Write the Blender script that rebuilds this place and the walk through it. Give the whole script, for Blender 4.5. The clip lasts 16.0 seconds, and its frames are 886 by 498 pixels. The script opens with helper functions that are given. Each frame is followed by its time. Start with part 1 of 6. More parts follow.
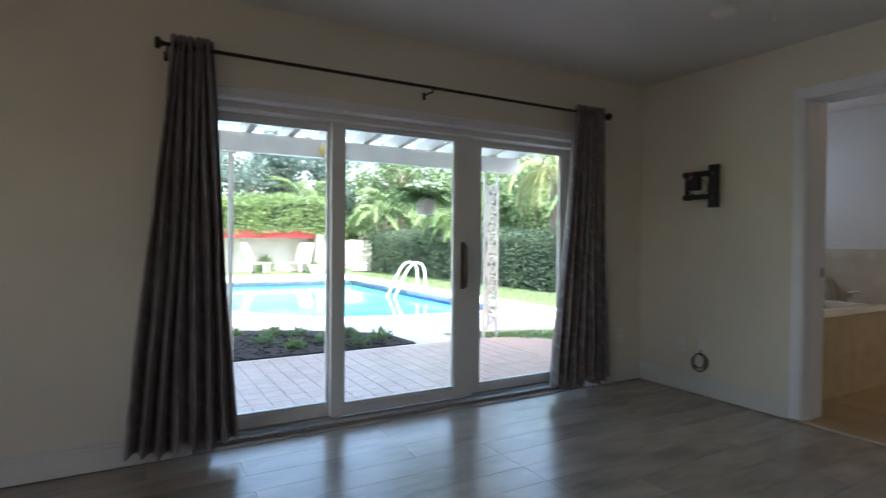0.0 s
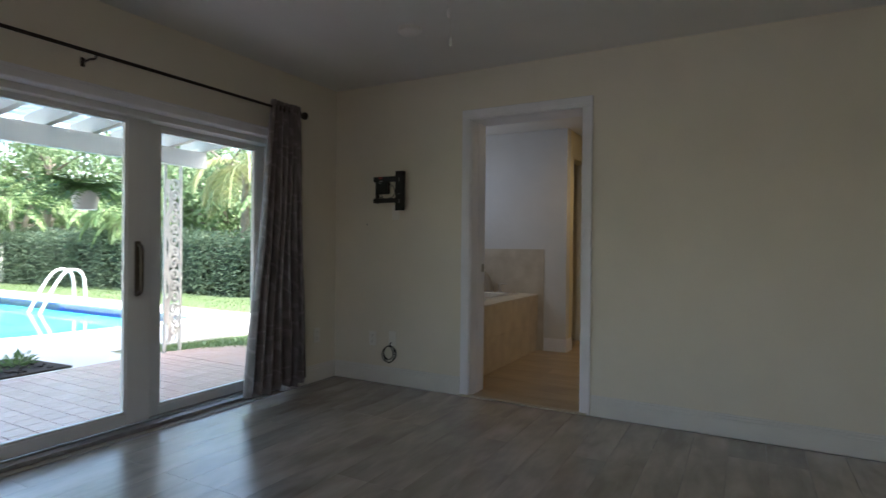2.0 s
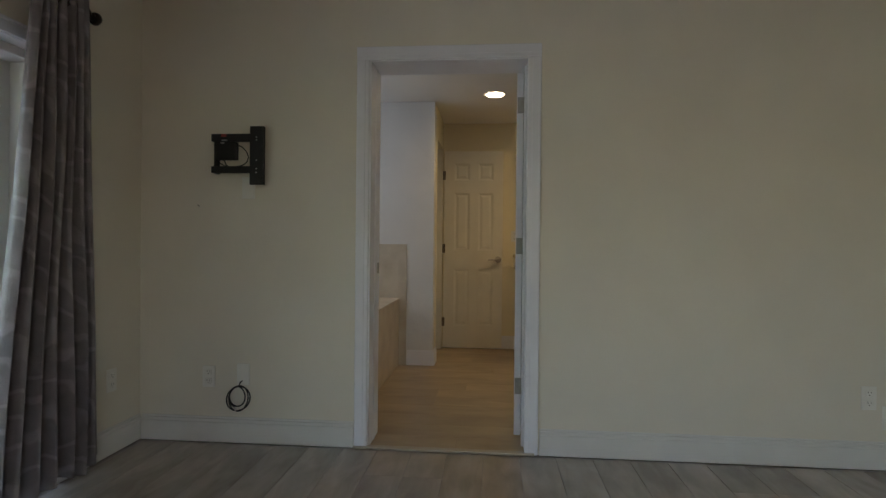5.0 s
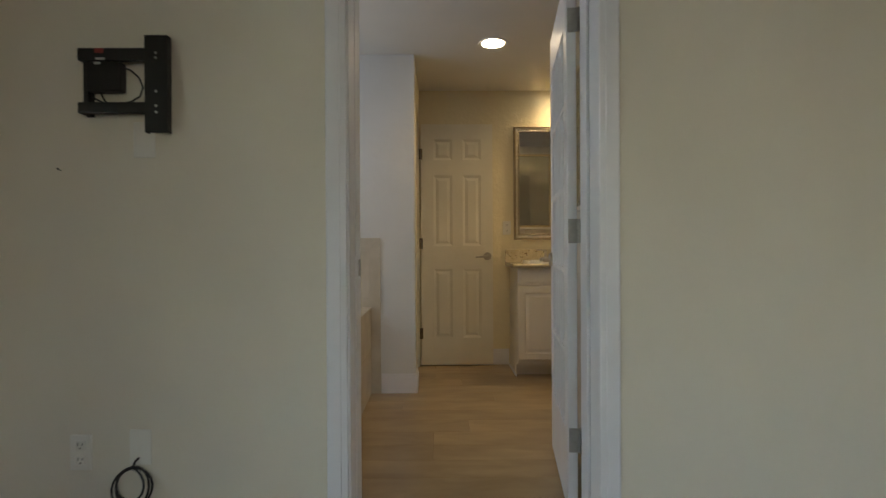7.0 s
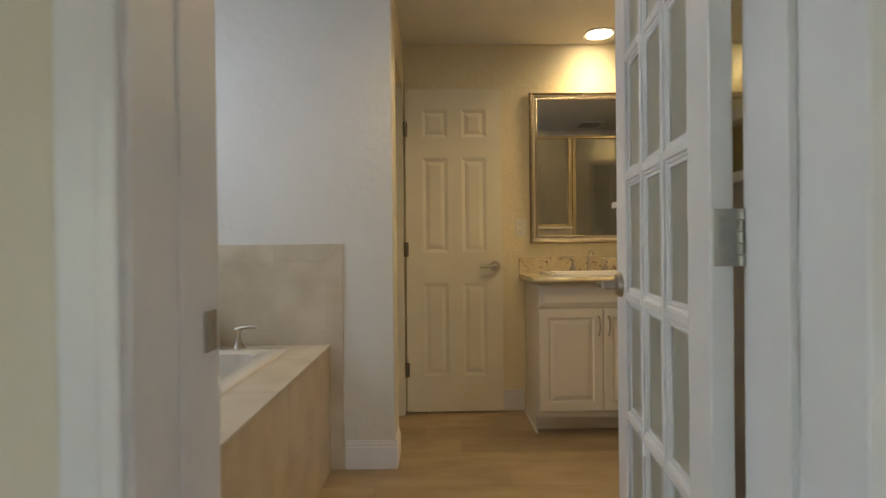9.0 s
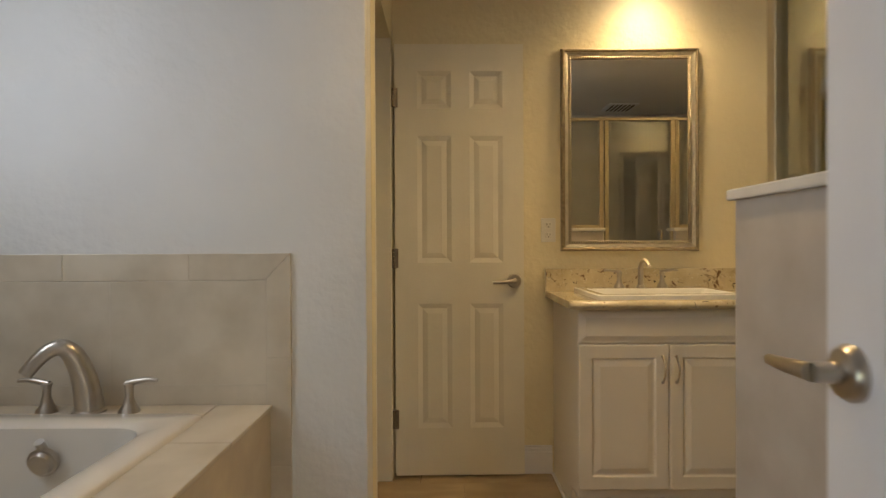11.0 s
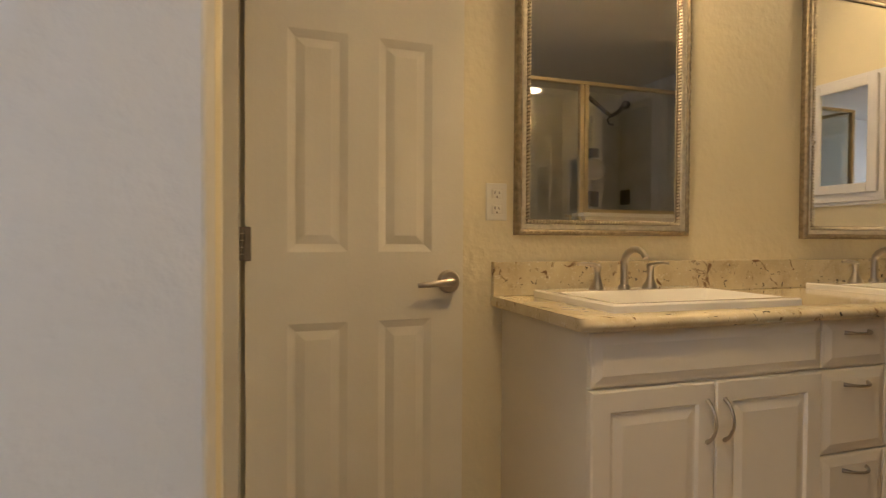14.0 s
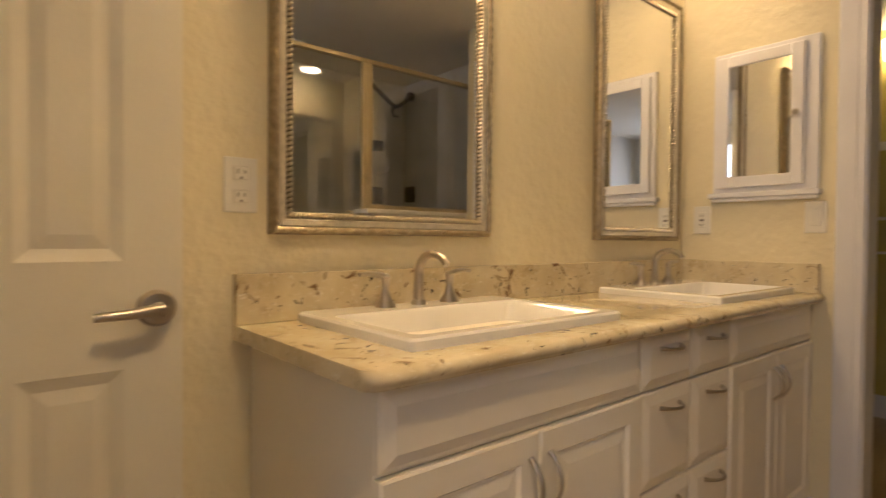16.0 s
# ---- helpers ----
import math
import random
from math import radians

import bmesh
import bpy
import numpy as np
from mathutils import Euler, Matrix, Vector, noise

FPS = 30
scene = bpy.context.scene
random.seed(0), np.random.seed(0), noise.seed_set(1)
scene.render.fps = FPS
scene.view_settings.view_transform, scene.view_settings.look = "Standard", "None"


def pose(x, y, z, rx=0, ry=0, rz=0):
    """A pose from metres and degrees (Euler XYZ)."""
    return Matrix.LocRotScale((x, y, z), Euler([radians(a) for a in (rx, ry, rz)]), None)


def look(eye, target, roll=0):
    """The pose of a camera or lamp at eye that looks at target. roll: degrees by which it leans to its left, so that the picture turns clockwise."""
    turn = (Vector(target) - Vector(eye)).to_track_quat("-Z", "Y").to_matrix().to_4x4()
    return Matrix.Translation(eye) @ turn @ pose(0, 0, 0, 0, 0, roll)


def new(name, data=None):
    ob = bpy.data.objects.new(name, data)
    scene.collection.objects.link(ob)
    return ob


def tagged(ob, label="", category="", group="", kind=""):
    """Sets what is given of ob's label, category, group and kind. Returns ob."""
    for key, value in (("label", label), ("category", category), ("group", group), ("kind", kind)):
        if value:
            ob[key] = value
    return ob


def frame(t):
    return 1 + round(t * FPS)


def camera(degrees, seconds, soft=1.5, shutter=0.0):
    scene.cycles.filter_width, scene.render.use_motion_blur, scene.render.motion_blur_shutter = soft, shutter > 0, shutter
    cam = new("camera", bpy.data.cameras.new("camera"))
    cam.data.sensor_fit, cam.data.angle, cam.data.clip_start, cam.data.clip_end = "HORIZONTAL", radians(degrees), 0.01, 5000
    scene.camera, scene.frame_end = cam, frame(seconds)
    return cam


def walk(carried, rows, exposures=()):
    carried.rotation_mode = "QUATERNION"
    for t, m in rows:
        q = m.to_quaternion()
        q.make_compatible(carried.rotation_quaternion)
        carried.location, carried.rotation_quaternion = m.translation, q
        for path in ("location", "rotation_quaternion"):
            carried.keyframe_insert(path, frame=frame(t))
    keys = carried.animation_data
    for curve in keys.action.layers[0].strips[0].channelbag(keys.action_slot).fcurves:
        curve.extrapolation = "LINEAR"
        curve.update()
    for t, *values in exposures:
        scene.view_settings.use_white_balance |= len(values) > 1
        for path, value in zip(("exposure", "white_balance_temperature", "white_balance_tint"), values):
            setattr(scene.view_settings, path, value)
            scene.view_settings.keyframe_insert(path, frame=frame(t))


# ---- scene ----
cam = camera(77.5, 16.0, soft=1.3, shutter=0.5)
EXPOSURE = [(0.0, 2.55, 6150, 14), (1.0, 2.45, 6150, 14), (2.0, 2.45, 6250, 14), (3.5, 2.65, 6400, 13), (4.7, 2.8, 6500, 12), (7.0, 3.2, 6650, 10), (8.5, 3.57, 6750, 10), (10.2, 3.65, 7100, 11),
            (12.5, 3.68, 6920, 15), (14.5, 3.88, 7080, 18), (16.0, 3.98, 7120, 20)]
PATH = [
    (0, (0.148, 0.153, 1.132), (1.149, 1.884, 1.095), 0.5),
    (0.5, (0.110, 0.183, 1.135), (1.362, 1.742, 1.104), 0.3),
    (1, (0.132, 0.159, 1.126), (1.576, 1.542, 1.102), 0.4),
    (1.5, (0.150, 0.200, 1.125), (1.783, 1.354, 1.105), 0.6),
    (2, (0.193, 0.235, 1.104), (1.945, 1.200, 1.091), 0.6),
    (2.5, (0.299, 0.356, 1.096), (2.115, 1.194, 1.082), 0.6),
    (3, (0.416, 0.513, 1.077), (2.277, 1.247, 1.066), 0.6),
    (3.5, (0.497, 0.752, 1.086), (2.429, 1.270, 1.082), 0.8),
    (4, (0.653, 0.982, 1.078), (2.616, 1.367, 1.070), 0.7),
    (4.5, (0.832, 1.193, 1.063), (2.813, 1.467, 1.058), 0.6),
    (4.7, (0.887, 1.268, 1.064), (2.873, 1.500, 1.056), 0.6),
    (6.8, (1.915, 1.71, 1.011), (3.915, 1.7, 1.005), -0.2),
    (7, (2.033, 1.714, 1.009), (4.033, 1.7, 1.001), -0.3),
    (7.5, (2.351, 1.708, 1.021), (4.351, 1.695, 1.014), -0.4),
    (8, (2.653, 1.715, 1.03), (4.653, 1.724, 1.024), -0.5),
    (8.5, (2.936, 1.708, 1.032), (4.936, 1.696, 1.025), -0.5),
    (9, (3.218, 1.666, 1.056), (5.218, 1.648, 1.046), -0.6),
    (9.5, (3.464, 1.639, 1.066), (5.464, 1.643, 1.058), -0.4),
    (10, (3.693, 1.609, 1.099), (5.693, 1.624, 1.087), -0.6),
    (10.2, (3.756, 1.603, 1.092), (5.756, 1.621, 1.085), -0.5),
    (12.3, (4.688, 1.725, 1.099), (6.687, 1.668, 1.058), 0.2),
    (12.5, (4.743, 1.733, 1.097), (6.741, 1.653, 1.055), 0.2),
    (13, (4.885, 1.765, 1.074), (6.874, 1.551, 1.032), 0.3),
    (13.5, (5.03, 1.813, 1.063), (6.99, 1.416, 1.029), 0.3),
    (14, (5.172, 1.818, 1.052), (7.075, 1.202, 1.016), 0.3),
    (14.5, (5.323, 1.777, 1.033), (7.177, 1.028, 0.995), 0.1),
    (15, (5.454, 1.688, 1.036), (7.241, 0.789, 0.999), 0.2),
    (15.5, (5.533, 1.613, 1.036), (7.238, 0.568, 1.002), 0.3),
    (16, (5.592, 1.553, 1.059), (7.123, 0.267, 1.023), 0.5),
]
walk(cam, [(t, look(eye, target, roll)) for t, eye, target, roll in PATH], EXPOSURE)

# ---- world, sun, large lights ----
world = bpy.data.worlds.new("sky_world")
scene.world = world
world.use_nodes = True
wn = world.node_tree.nodes
wl = world.node_tree.links
sky = wn.new("ShaderNodeTexSky")
sky.sky_type = "NISHITA"
sky.sun_disc = False
sky.sun_elevation = radians(52)
sky.sun_rotation = radians(150)
sky.air_density, sky.dust_density = 1.3, 3.0
bg = wn["Background"]
wl.new(sky.outputs[0], bg.inputs[0])
bg.inputs[1].default_value = 0.15
sun = new("sun", bpy.data.lights.new("sun", "SUN"))
sun.data.energy, sun.data.angle, sun.data.color = 2.7, radians(10), (1.0, 0.96, 0.88)
sun.matrix_world = look((0, -10, 20), (5.5, 4, 0))


def window_light(name, m, sx, sy, watts, colour):
    d = bpy.data.lights.new(name, "AREA")
    d.shape, d.size, d.size_y, d.energy, d.color = "RECTANGLE", sx, sy, watts, colour
    ob = new(name, d)
    ob.matrix_world = m
    return ob


# sky light in the bedroom's window behind the walker and in the window over the bathtub
window_light("bedroom_window_light", look((-2.12, -0.2, 1.5), (3, 0.2, 1.2)), 1.7, 1.2, 1.45, (1.0, 0.84, 0.70))
window_light("tub_window_light", look((5.0, 3.34, 1.75), (4.95, 1.5, 1.25)), 0.95, 0.75, 0.80, (0.74, 0.85, 1.0))


def down_light(x, y, z, watts):
    d = bpy.data.lights.new("recessed_lamp", "SPOT")
    d.energy, d.color, d.spot_size, d.spot_blend, d.shadow_soft_size = watts, (1.0, 0.71, 0.33), radians(150), 1.0, 0.07
    ob = new("recessed_lamp", d)
    ob.matrix_world = look((x, y, z), (x, y, 0))
    return ob


CEIL_B, CEIL_R = 2.34, 2.385
LAMPS = [(5.636, 1.355), (6.57, 0.672), (6.60, -0.38)]
for (lx, ly), watts in zip(LAMPS, (2.3, 2.05, 0.75)):
    down_light(lx, ly, CEIL_B - 0.035, watts)


# ---- materials ----
def material(name, base, rough=0.5, metal=0.0, vary=0.08, scale=8.0, bump=0.0, bump_scale=120.0, coat=0.0, tint=None, per_object=0.0, spec=0.5):
    m = bpy.data.materials.new(name)
    m.use_nodes = True
    n, l = m.node_tree.nodes, m.node_tree.links
    b = n["Principled BSDF"]
    b.inputs["Roughness"].default_value = rough
    b.inputs["Metallic"].default_value = metal
    b.inputs["Specular IOR Level"].default_value = spec
    if coat:
        b.inputs["Coat Weight"].default_value = coat
        b.inputs["Coat Roughness"].default_value = 0.08
    tc = n.new("ShaderNodeTexCoord")
    nz = n.new("ShaderNodeTexNoise")
    nz.inputs["Scale"].default_value, nz.inputs["Detail"].default_value = scale, 6
    l.new(tc.outputs["Object"], nz.inputs["Vector"])
    mix = n.new("ShaderNodeMix")
    mix.data_type = "RGBA"
    t = tint or tuple(c * (1 - vary * 2) for c in base)
    mix.inputs["A"].default_value = (*base, 1)
    mix.inputs["B"].default_value = (*t, 1)
    ramp = n.new("ShaderNodeMapRange")
    ramp.inputs["From Min"].default_value, ramp.inputs["From Max"].default_value = 0.35, 0.72
    l.new(nz.outputs["Fac"], ramp.inputs["Value"])
    l.new(ramp.outputs["Result"], mix.inputs["Factor"])
    out = mix.outputs["Result"]
    if per_object:
        info = n.new("ShaderNodeObjectInfo")
        hsv = n.new("ShaderNodeHueSaturation")
        mr = n.new("ShaderNodeMapRange")
        mr.inputs["To Min"].default_value, mr.inputs["To Max"].default_value = 1 - per_object, 1 + per_object
        l.new(info.outputs["Random"], mr.inputs["Value"])
        l.new(mr.outputs["Result"], hsv.inputs["Value"])
        l.new(out, hsv.inputs["Color"])
        out = hsv.outputs["Color"]
    l.new(out, b.inputs["Base Color"])
    if bump:
        nb = n.new("ShaderNodeTexNoise")
        nb.inputs["Scale"].default_value, nb.inputs["Detail"].default_value = bump_scale, 4
        l.new(tc.outputs["Object"], nb.inputs["Vector"])
        bp = n.new("ShaderNodeBump")
        bp.inputs["Strength"].default_value, bp.inputs["Distance"].default_value = bump, 0.01
        l.new(nb.outputs["Fac"], bp.inputs["Height"])
        l.new(bp.outputs["Normal"], b.inputs["Normal"])
    return m


def wood(name, base, dark, rough, axis, per_object=0.1, coat=0.0):
    """Plank: long grain along one axis, tone by object."""
    m = bpy.data.materials.new(name)
    m.use_nodes = True
    n, l = m.node_tree.nodes, m.node_tree.links
    b = n["Principled BSDF"]
    b.inputs["Roughness"].default_value = rough
    b.inputs["Coat Weight"].default_value, b.inputs["Coat Roughness"].default_value = coat, 0.24
    tc = n.new("ShaderNodeTexCoord")
    info = n.new("ShaderNodeObjectInfo")
    shift = n.new("ShaderNodeVectorMath")
    shift.operation = "ADD"
    times = n.new("ShaderNodeMath")
    times.operation = "MULTIPLY"
    times.inputs[1].default_value = 37.0
    l.new(info.outputs["Random"], times.inputs[0])
    l.new(tc.outputs["Object"], shift.inputs[0])
    l.new(times.outputs[0], shift.inputs[1])
    mp = n.new("ShaderNodeMapping")
    mp.inputs["Scale"].default_value = (1.3, 5, 1) if axis == "x" else (5, 1.3, 1)
    l.new(shift.outputs[0], mp.inputs["Vector"])
    fine = n.new("ShaderNodeTexNoise")
    fine.inputs["Scale"].default_value, fine.inputs["Detail"].default_value, fine.inputs["Distortion"].default_value = 2.6, 5, 0.8
    l.new(mp.outputs[0], fine.inputs["Vector"])
    mp2 = n.new("ShaderNodeMapping")
    mp2.inputs["Scale"].default_value = (1.5, 3, 1) if axis == "x" else (3, 1.5, 1)
    l.new(shift.outputs[0], mp2.inputs["Vector"])
    blot = n.new("ShaderNodeTexNoise")
    blot.inputs["Scale"].default_value, blot.inputs["Detail"].default_value = 1.7, 5
    l.new(mp2.outputs[0], blot.inputs["Vector"])
    add = n.new("ShaderNodeMath")
    add.operation = "MULTIPLY_ADD"
    add.inputs[1].default_value = 0.42
    l.new(fine.outputs["Fac"], add.inputs[0])
    half = n.new("ShaderNodeMath")
    half.operation = "MULTIPLY"
    half.inputs[1].default_value = 0.68
    l.new(blot.outputs["Fac"], half.inputs[0])
    l.new(half.outputs[0], add.inputs[2])
    ramp = n.new("ShaderNodeValToRGB")
    ramp.color_ramp.elements[0].position, ramp.color_ramp.elements[1].position = 0.38, 0.72
    ramp.color_ramp.elements[0].color, ramp.color_ramp.elements[1].color = (*dark, 1), (*base, 1)
    l.new(add.outputs[0], ramp.inputs[0])
    hsv = n.new("ShaderNodeHueSaturation")
    mr = n.new("ShaderNodeMapRange")
    mr.inputs["To Min"].default_value, mr.inputs["To Max"].default_value = 1 - per_object, 1 + per_object
    l.new(info.outputs["Random"], mr.inputs["Value"])
    l.new(mr.outputs["Result"], hsv.inputs["Value"])
    l.new(ramp.outputs["Color"], hsv.inputs["Color"])
    l.new(hsv.outputs["Color"], b.inputs["Base Color"])
    bp = n.new("ShaderNodeBump")
    bp.inputs["Strength"].default_value, bp.inputs["Distance"].default_value = 0.06, 0.003
    l.new(fine.outputs["Fac"], bp.inputs["Height"])
    l.new(bp.outputs["Normal"], b.inputs["Normal"])
    return m


def granite():
    m = material("granite", (0.72, 0.635, 0.45), 0.14, vary=0.2, scale=11, tint=(0.55, 0.455, 0.29), coat=0.4)
    n, l = m.node_tree.nodes, m.node_tree.links
    b = n["Principled BSDF"]
    tc = next(x for x in n if x.bl_idname == "ShaderNodeTexCoord")
    base = b.inputs["Base Color"].links[0].from_socket
    for sc, lo, hi, col in ((12, 0.60, 0.78, (0.40, 0.30, 0.17)), (90, 0.58, 0.70, (0.78, 0.73, 0.62)), (20, 0.615, 0.68, (0.20, 0.12, 0.065)), (44, 0.645, 0.69, (0.06, 0.05, 0.045))):
        nz = n.new("ShaderNodeTexNoise")
        nz.inputs["Scale"].default_value, nz.inputs["Detail"].default_value, nz.inputs["Distortion"].default_value = sc, 7, 1.2
        l.new(tc.outputs["Object"], nz.inputs["Vector"])
        mr = n.new("ShaderNodeMapRange")
        mr.inputs["From Min"].default_value, mr.inputs["From Max"].default_value = lo, hi
        l.new(nz.outputs["Fac"], mr.inputs["Value"])
        mx = n.new("ShaderNodeMix")
        mx.data_type = "RGBA"
        mx.inputs["B"].default_value = (*col, 1)
        l.new(mr.outputs["Result"], mx.inputs["Factor"])
        l.new(base, mx.inputs["A"])
        base = mx.outputs["Result"]
    l.new(base, b.inputs["Base Color"])
    return m


def clear_glass(name, tint, gloss=0.03, bare=0.02):
    """Thin pane: lets the view through and adds a faint reflection."""
    m = bpy.data.materials.new(name)
    m.use_nodes = True
    n, l = m.node_tree.nodes, m.node_tree.links
    n.remove(n["Principled BSDF"])
    tr, gl, mx, lw = n.new("ShaderNodeBsdfTransparent"), n.new("ShaderNodeBsdfGlossy"), n.new("ShaderNodeMixShader"), n.new("ShaderNodeLayerWeight")
    tr.inputs[0].default_value = (*tint, 1)
    gl.inputs["Roughness"].default_value = gloss
    pw, sc = n.new("ShaderNodeMath"), n.new("ShaderNodeMath")
    pw.operation, sc.operation = "POWER", "MULTIPLY_ADD"
    lw.inputs["Blend"].default_value, pw.inputs[1].default_value = 0.5, 5.0
    sc.inputs[1].default_value, sc.inputs[2].default_value = 0.8, bare
    l.new(lw.outputs["Facing"], pw.inputs[0])
    l.new(pw.outputs[0], sc.inputs[0])
    l.new(sc.outputs[0], mx.inputs[0])
    l.new(tr.outputs[0], mx.inputs[1])
    l.new(gl.outputs[0], mx.inputs[2])
    l.new(mx.outputs[0], n["Material Output"].inputs[0])
    return m


def glow(name, colour, strength):
    m = bpy.data.materials.new(name)
    m.use_nodes = True
    b = m.node_tree.nodes["Principled BSDF"]
    b.inputs["Base Color"].default_value = (0.9, 0.9, 0.9, 1)
    b.inputs["Emission Color"].default_value = (*colour, 1)
    b.inputs["Emission Strength"].default_value = strength
    return m


CREAM = material("cream_wall_paint", (0.76, 0.705, 0.595), 0.55, vary=0.03, scale=2.5, bump=0.10, bump_scale=45)
BATHW = material("white_textured_wall_paint", (0.70, 0.69, 0.67), 0.5, vary=0.03, scale=3, bump=0.42, bump_scale=24)
BATHY = material("warm_cream_bathroom_paint", (0.80, 0.72, 0.52), 0.5, vary=0.03, scale=3, bump=0.4, bump_scale=30)
CEILM = material("ceiling_paint", (0.80, 0.78, 0.74), 0.8, vary=0.03, scale=2, bump=0.1, bump_scale=60)
TRIM = material("white_gloss_trim_paint", (0.81, 0.805, 0.835), 0.35, vary=0.03, scale=5, bump=0.03, bump_scale=80)
TRIMB = material("cream_baseboard_paint", (0.73, 0.71, 0.665), 0.4, vary=0.03, scale=5, bump=0.03, bump_scale=80)
DOORP = material("white_door_paint", (0.84, 0.795, 0.68), 0.4, vary=0.04, scale=4, bump=0.04, bump_scale=90)
VINYL = material("white_vinyl_frame", (0.74, 0.74, 0.73), 0.4, vary=0.03, scale=4)
ACRYL = material("bone_white_acrylic", (0.68, 0.635, 0.565), 0.14, vary=0.02, scale=3, coat=0.4)
CABM = material("white_thermofoil_cabinet", (0.88, 0.83, 0.735), 0.32, vary=0.02, scale=4)
PORC = material("white_porcelain", (0.85, 0.84, 0.81), 0.08, vary=0.01, scale=3, coat=0.5)
NICKEL = material("brushed_nickel", (0.52, 0.47, 0.41), 0.28, metal=1.0, vary=0.05, scale=30)
CHROME = material("polished_chrome", (0.75, 0.73, 0.70), 0.12, metal=1.0, vary=0.03, scale=20)
STEEL = material("satin_hinge_steel", (0.42, 0.41, 0.39), 0.38, metal=0.9, vary=0.08, scale=40)
PEWTER = material("antique_silver_frame", (0.42, 0.345, 0.235), 0.42, metal=0.8, vary=0.22, scale=55, bump=0.35, bump_scale=70)
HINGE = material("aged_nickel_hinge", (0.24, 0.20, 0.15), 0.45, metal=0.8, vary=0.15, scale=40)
ROPE = material("dull_silver_rope", (0.70, 0.62, 0.48), 0.42, metal=0.75, vary=0.15, scale=60)
SILVER = material("bright_silver_bead", (0.80, 0.75, 0.65), 0.40, metal=0.75, vary=0.12, scale=60)
BRASS = material("champagne_gold_frame", (0.58, 0.48, 0.31), 0.32, metal=0.75, vary=0.06, scale=25)
MIRROR = material("mirror_silver", (0.90, 0.91, 0.90), 0.015, metal=1.0, vary=0.0)
BLACK = material("black_powder_coat", (0.010, 0.009, 0.009), 0.5, vary=0.2, scale=30)
BRONZE = material("dark_bronze_rod", (0.05, 0.038, 0.03), 0.4, metal=0.6, vary=0.2, scale=40)
RUBBER = material("black_cable", (0.015, 0.015, 0.016), 0.5, vary=0.1, scale=40)
PLASTIC = material("white_plastic_plate", (0.80, 0.775, 0.71), 0.35, vary=0.02, scale=10)
SLOT = material("dark_slot", (0.16, 0.13, 0.11), 0.6, vary=0.1, scale=20)
TILEB = material("beige_marbled_tile", (0.61, 0.54, 0.435), 0.3, vary=0.1, scale=6, tint=(0.48, 0.41, 0.31), per_object=0.05, coat=0.2)
TILET = material("tan_tub_skirt_tile", (0.60, 0.50, 0.35), 0.32, vary=0.1, scale=7, tint=(0.48, 0.38, 0.26), per_object=0.05, coat=0.2)
GROUT = material("pale_grout", (0.58, 0.52, 0.43), 0.9, vary=0.06, scale=20)
SHTILE = material("shower_wall_tile", (0.76, 0.73, 0.67), 0.3, vary=0.1, scale=6, tint=(0.60, 0.56, 0.49))
GRAN = granite()
GLASS = clear_glass("window_glass", (0.96, 0.98, 0.97))
SHGLASS = clear_glass("shower_glass", (0.90, 0.91, 0.89), 0.03, 0.11)
FROST = material("frosted_pane", (0.74, 0.71, 0.62), 0.35, vary=0.03, scale=4, bump=0.05, bump_scale=200)
_fn, _fl = FROST.node_tree.nodes, FROST.node_tree.links
_ft, _fm = _fn.new("ShaderNodeBsdfTranslucent"), _fn.new("ShaderNodeMixShader")
_ft.inputs[0].default_value = (0.80, 0.82, 0.79, 1)
_fm.inputs[0].default_value = 0.55
_fl.new(_fn["Principled BSDF"].outputs[0], _fm.inputs[1])
_fl.new(_ft.outputs[0], _fm.inputs[2])
_fl.new(_fm.outputs[0], _fn["Material Output"].inputs[0])
LAMPG = glow("lamp_glow", (1.0, 0.80, 0.52), 2.5)
PLANKB = wood("grey_brown_plank", (0.38, 0.325, 0.27), (0.235, 0.19, 0.15), 0.27, "x", 0.11, 0.65)
PLANKT = wood("tan_oak_look_plank", (0.43, 0.325, 0.195), (0.28, 0.20, 0.115), 0.30, "y", 0.10, 0.2)
SUBF = material("plank_joint", (0.26, 0.225, 0.20), 0.9, vary=0.1, scale=10)
SUBT = material("tan_plank_joint", (0.20, 0.13, 0.07), 0.9, vary=0.1, scale=10)


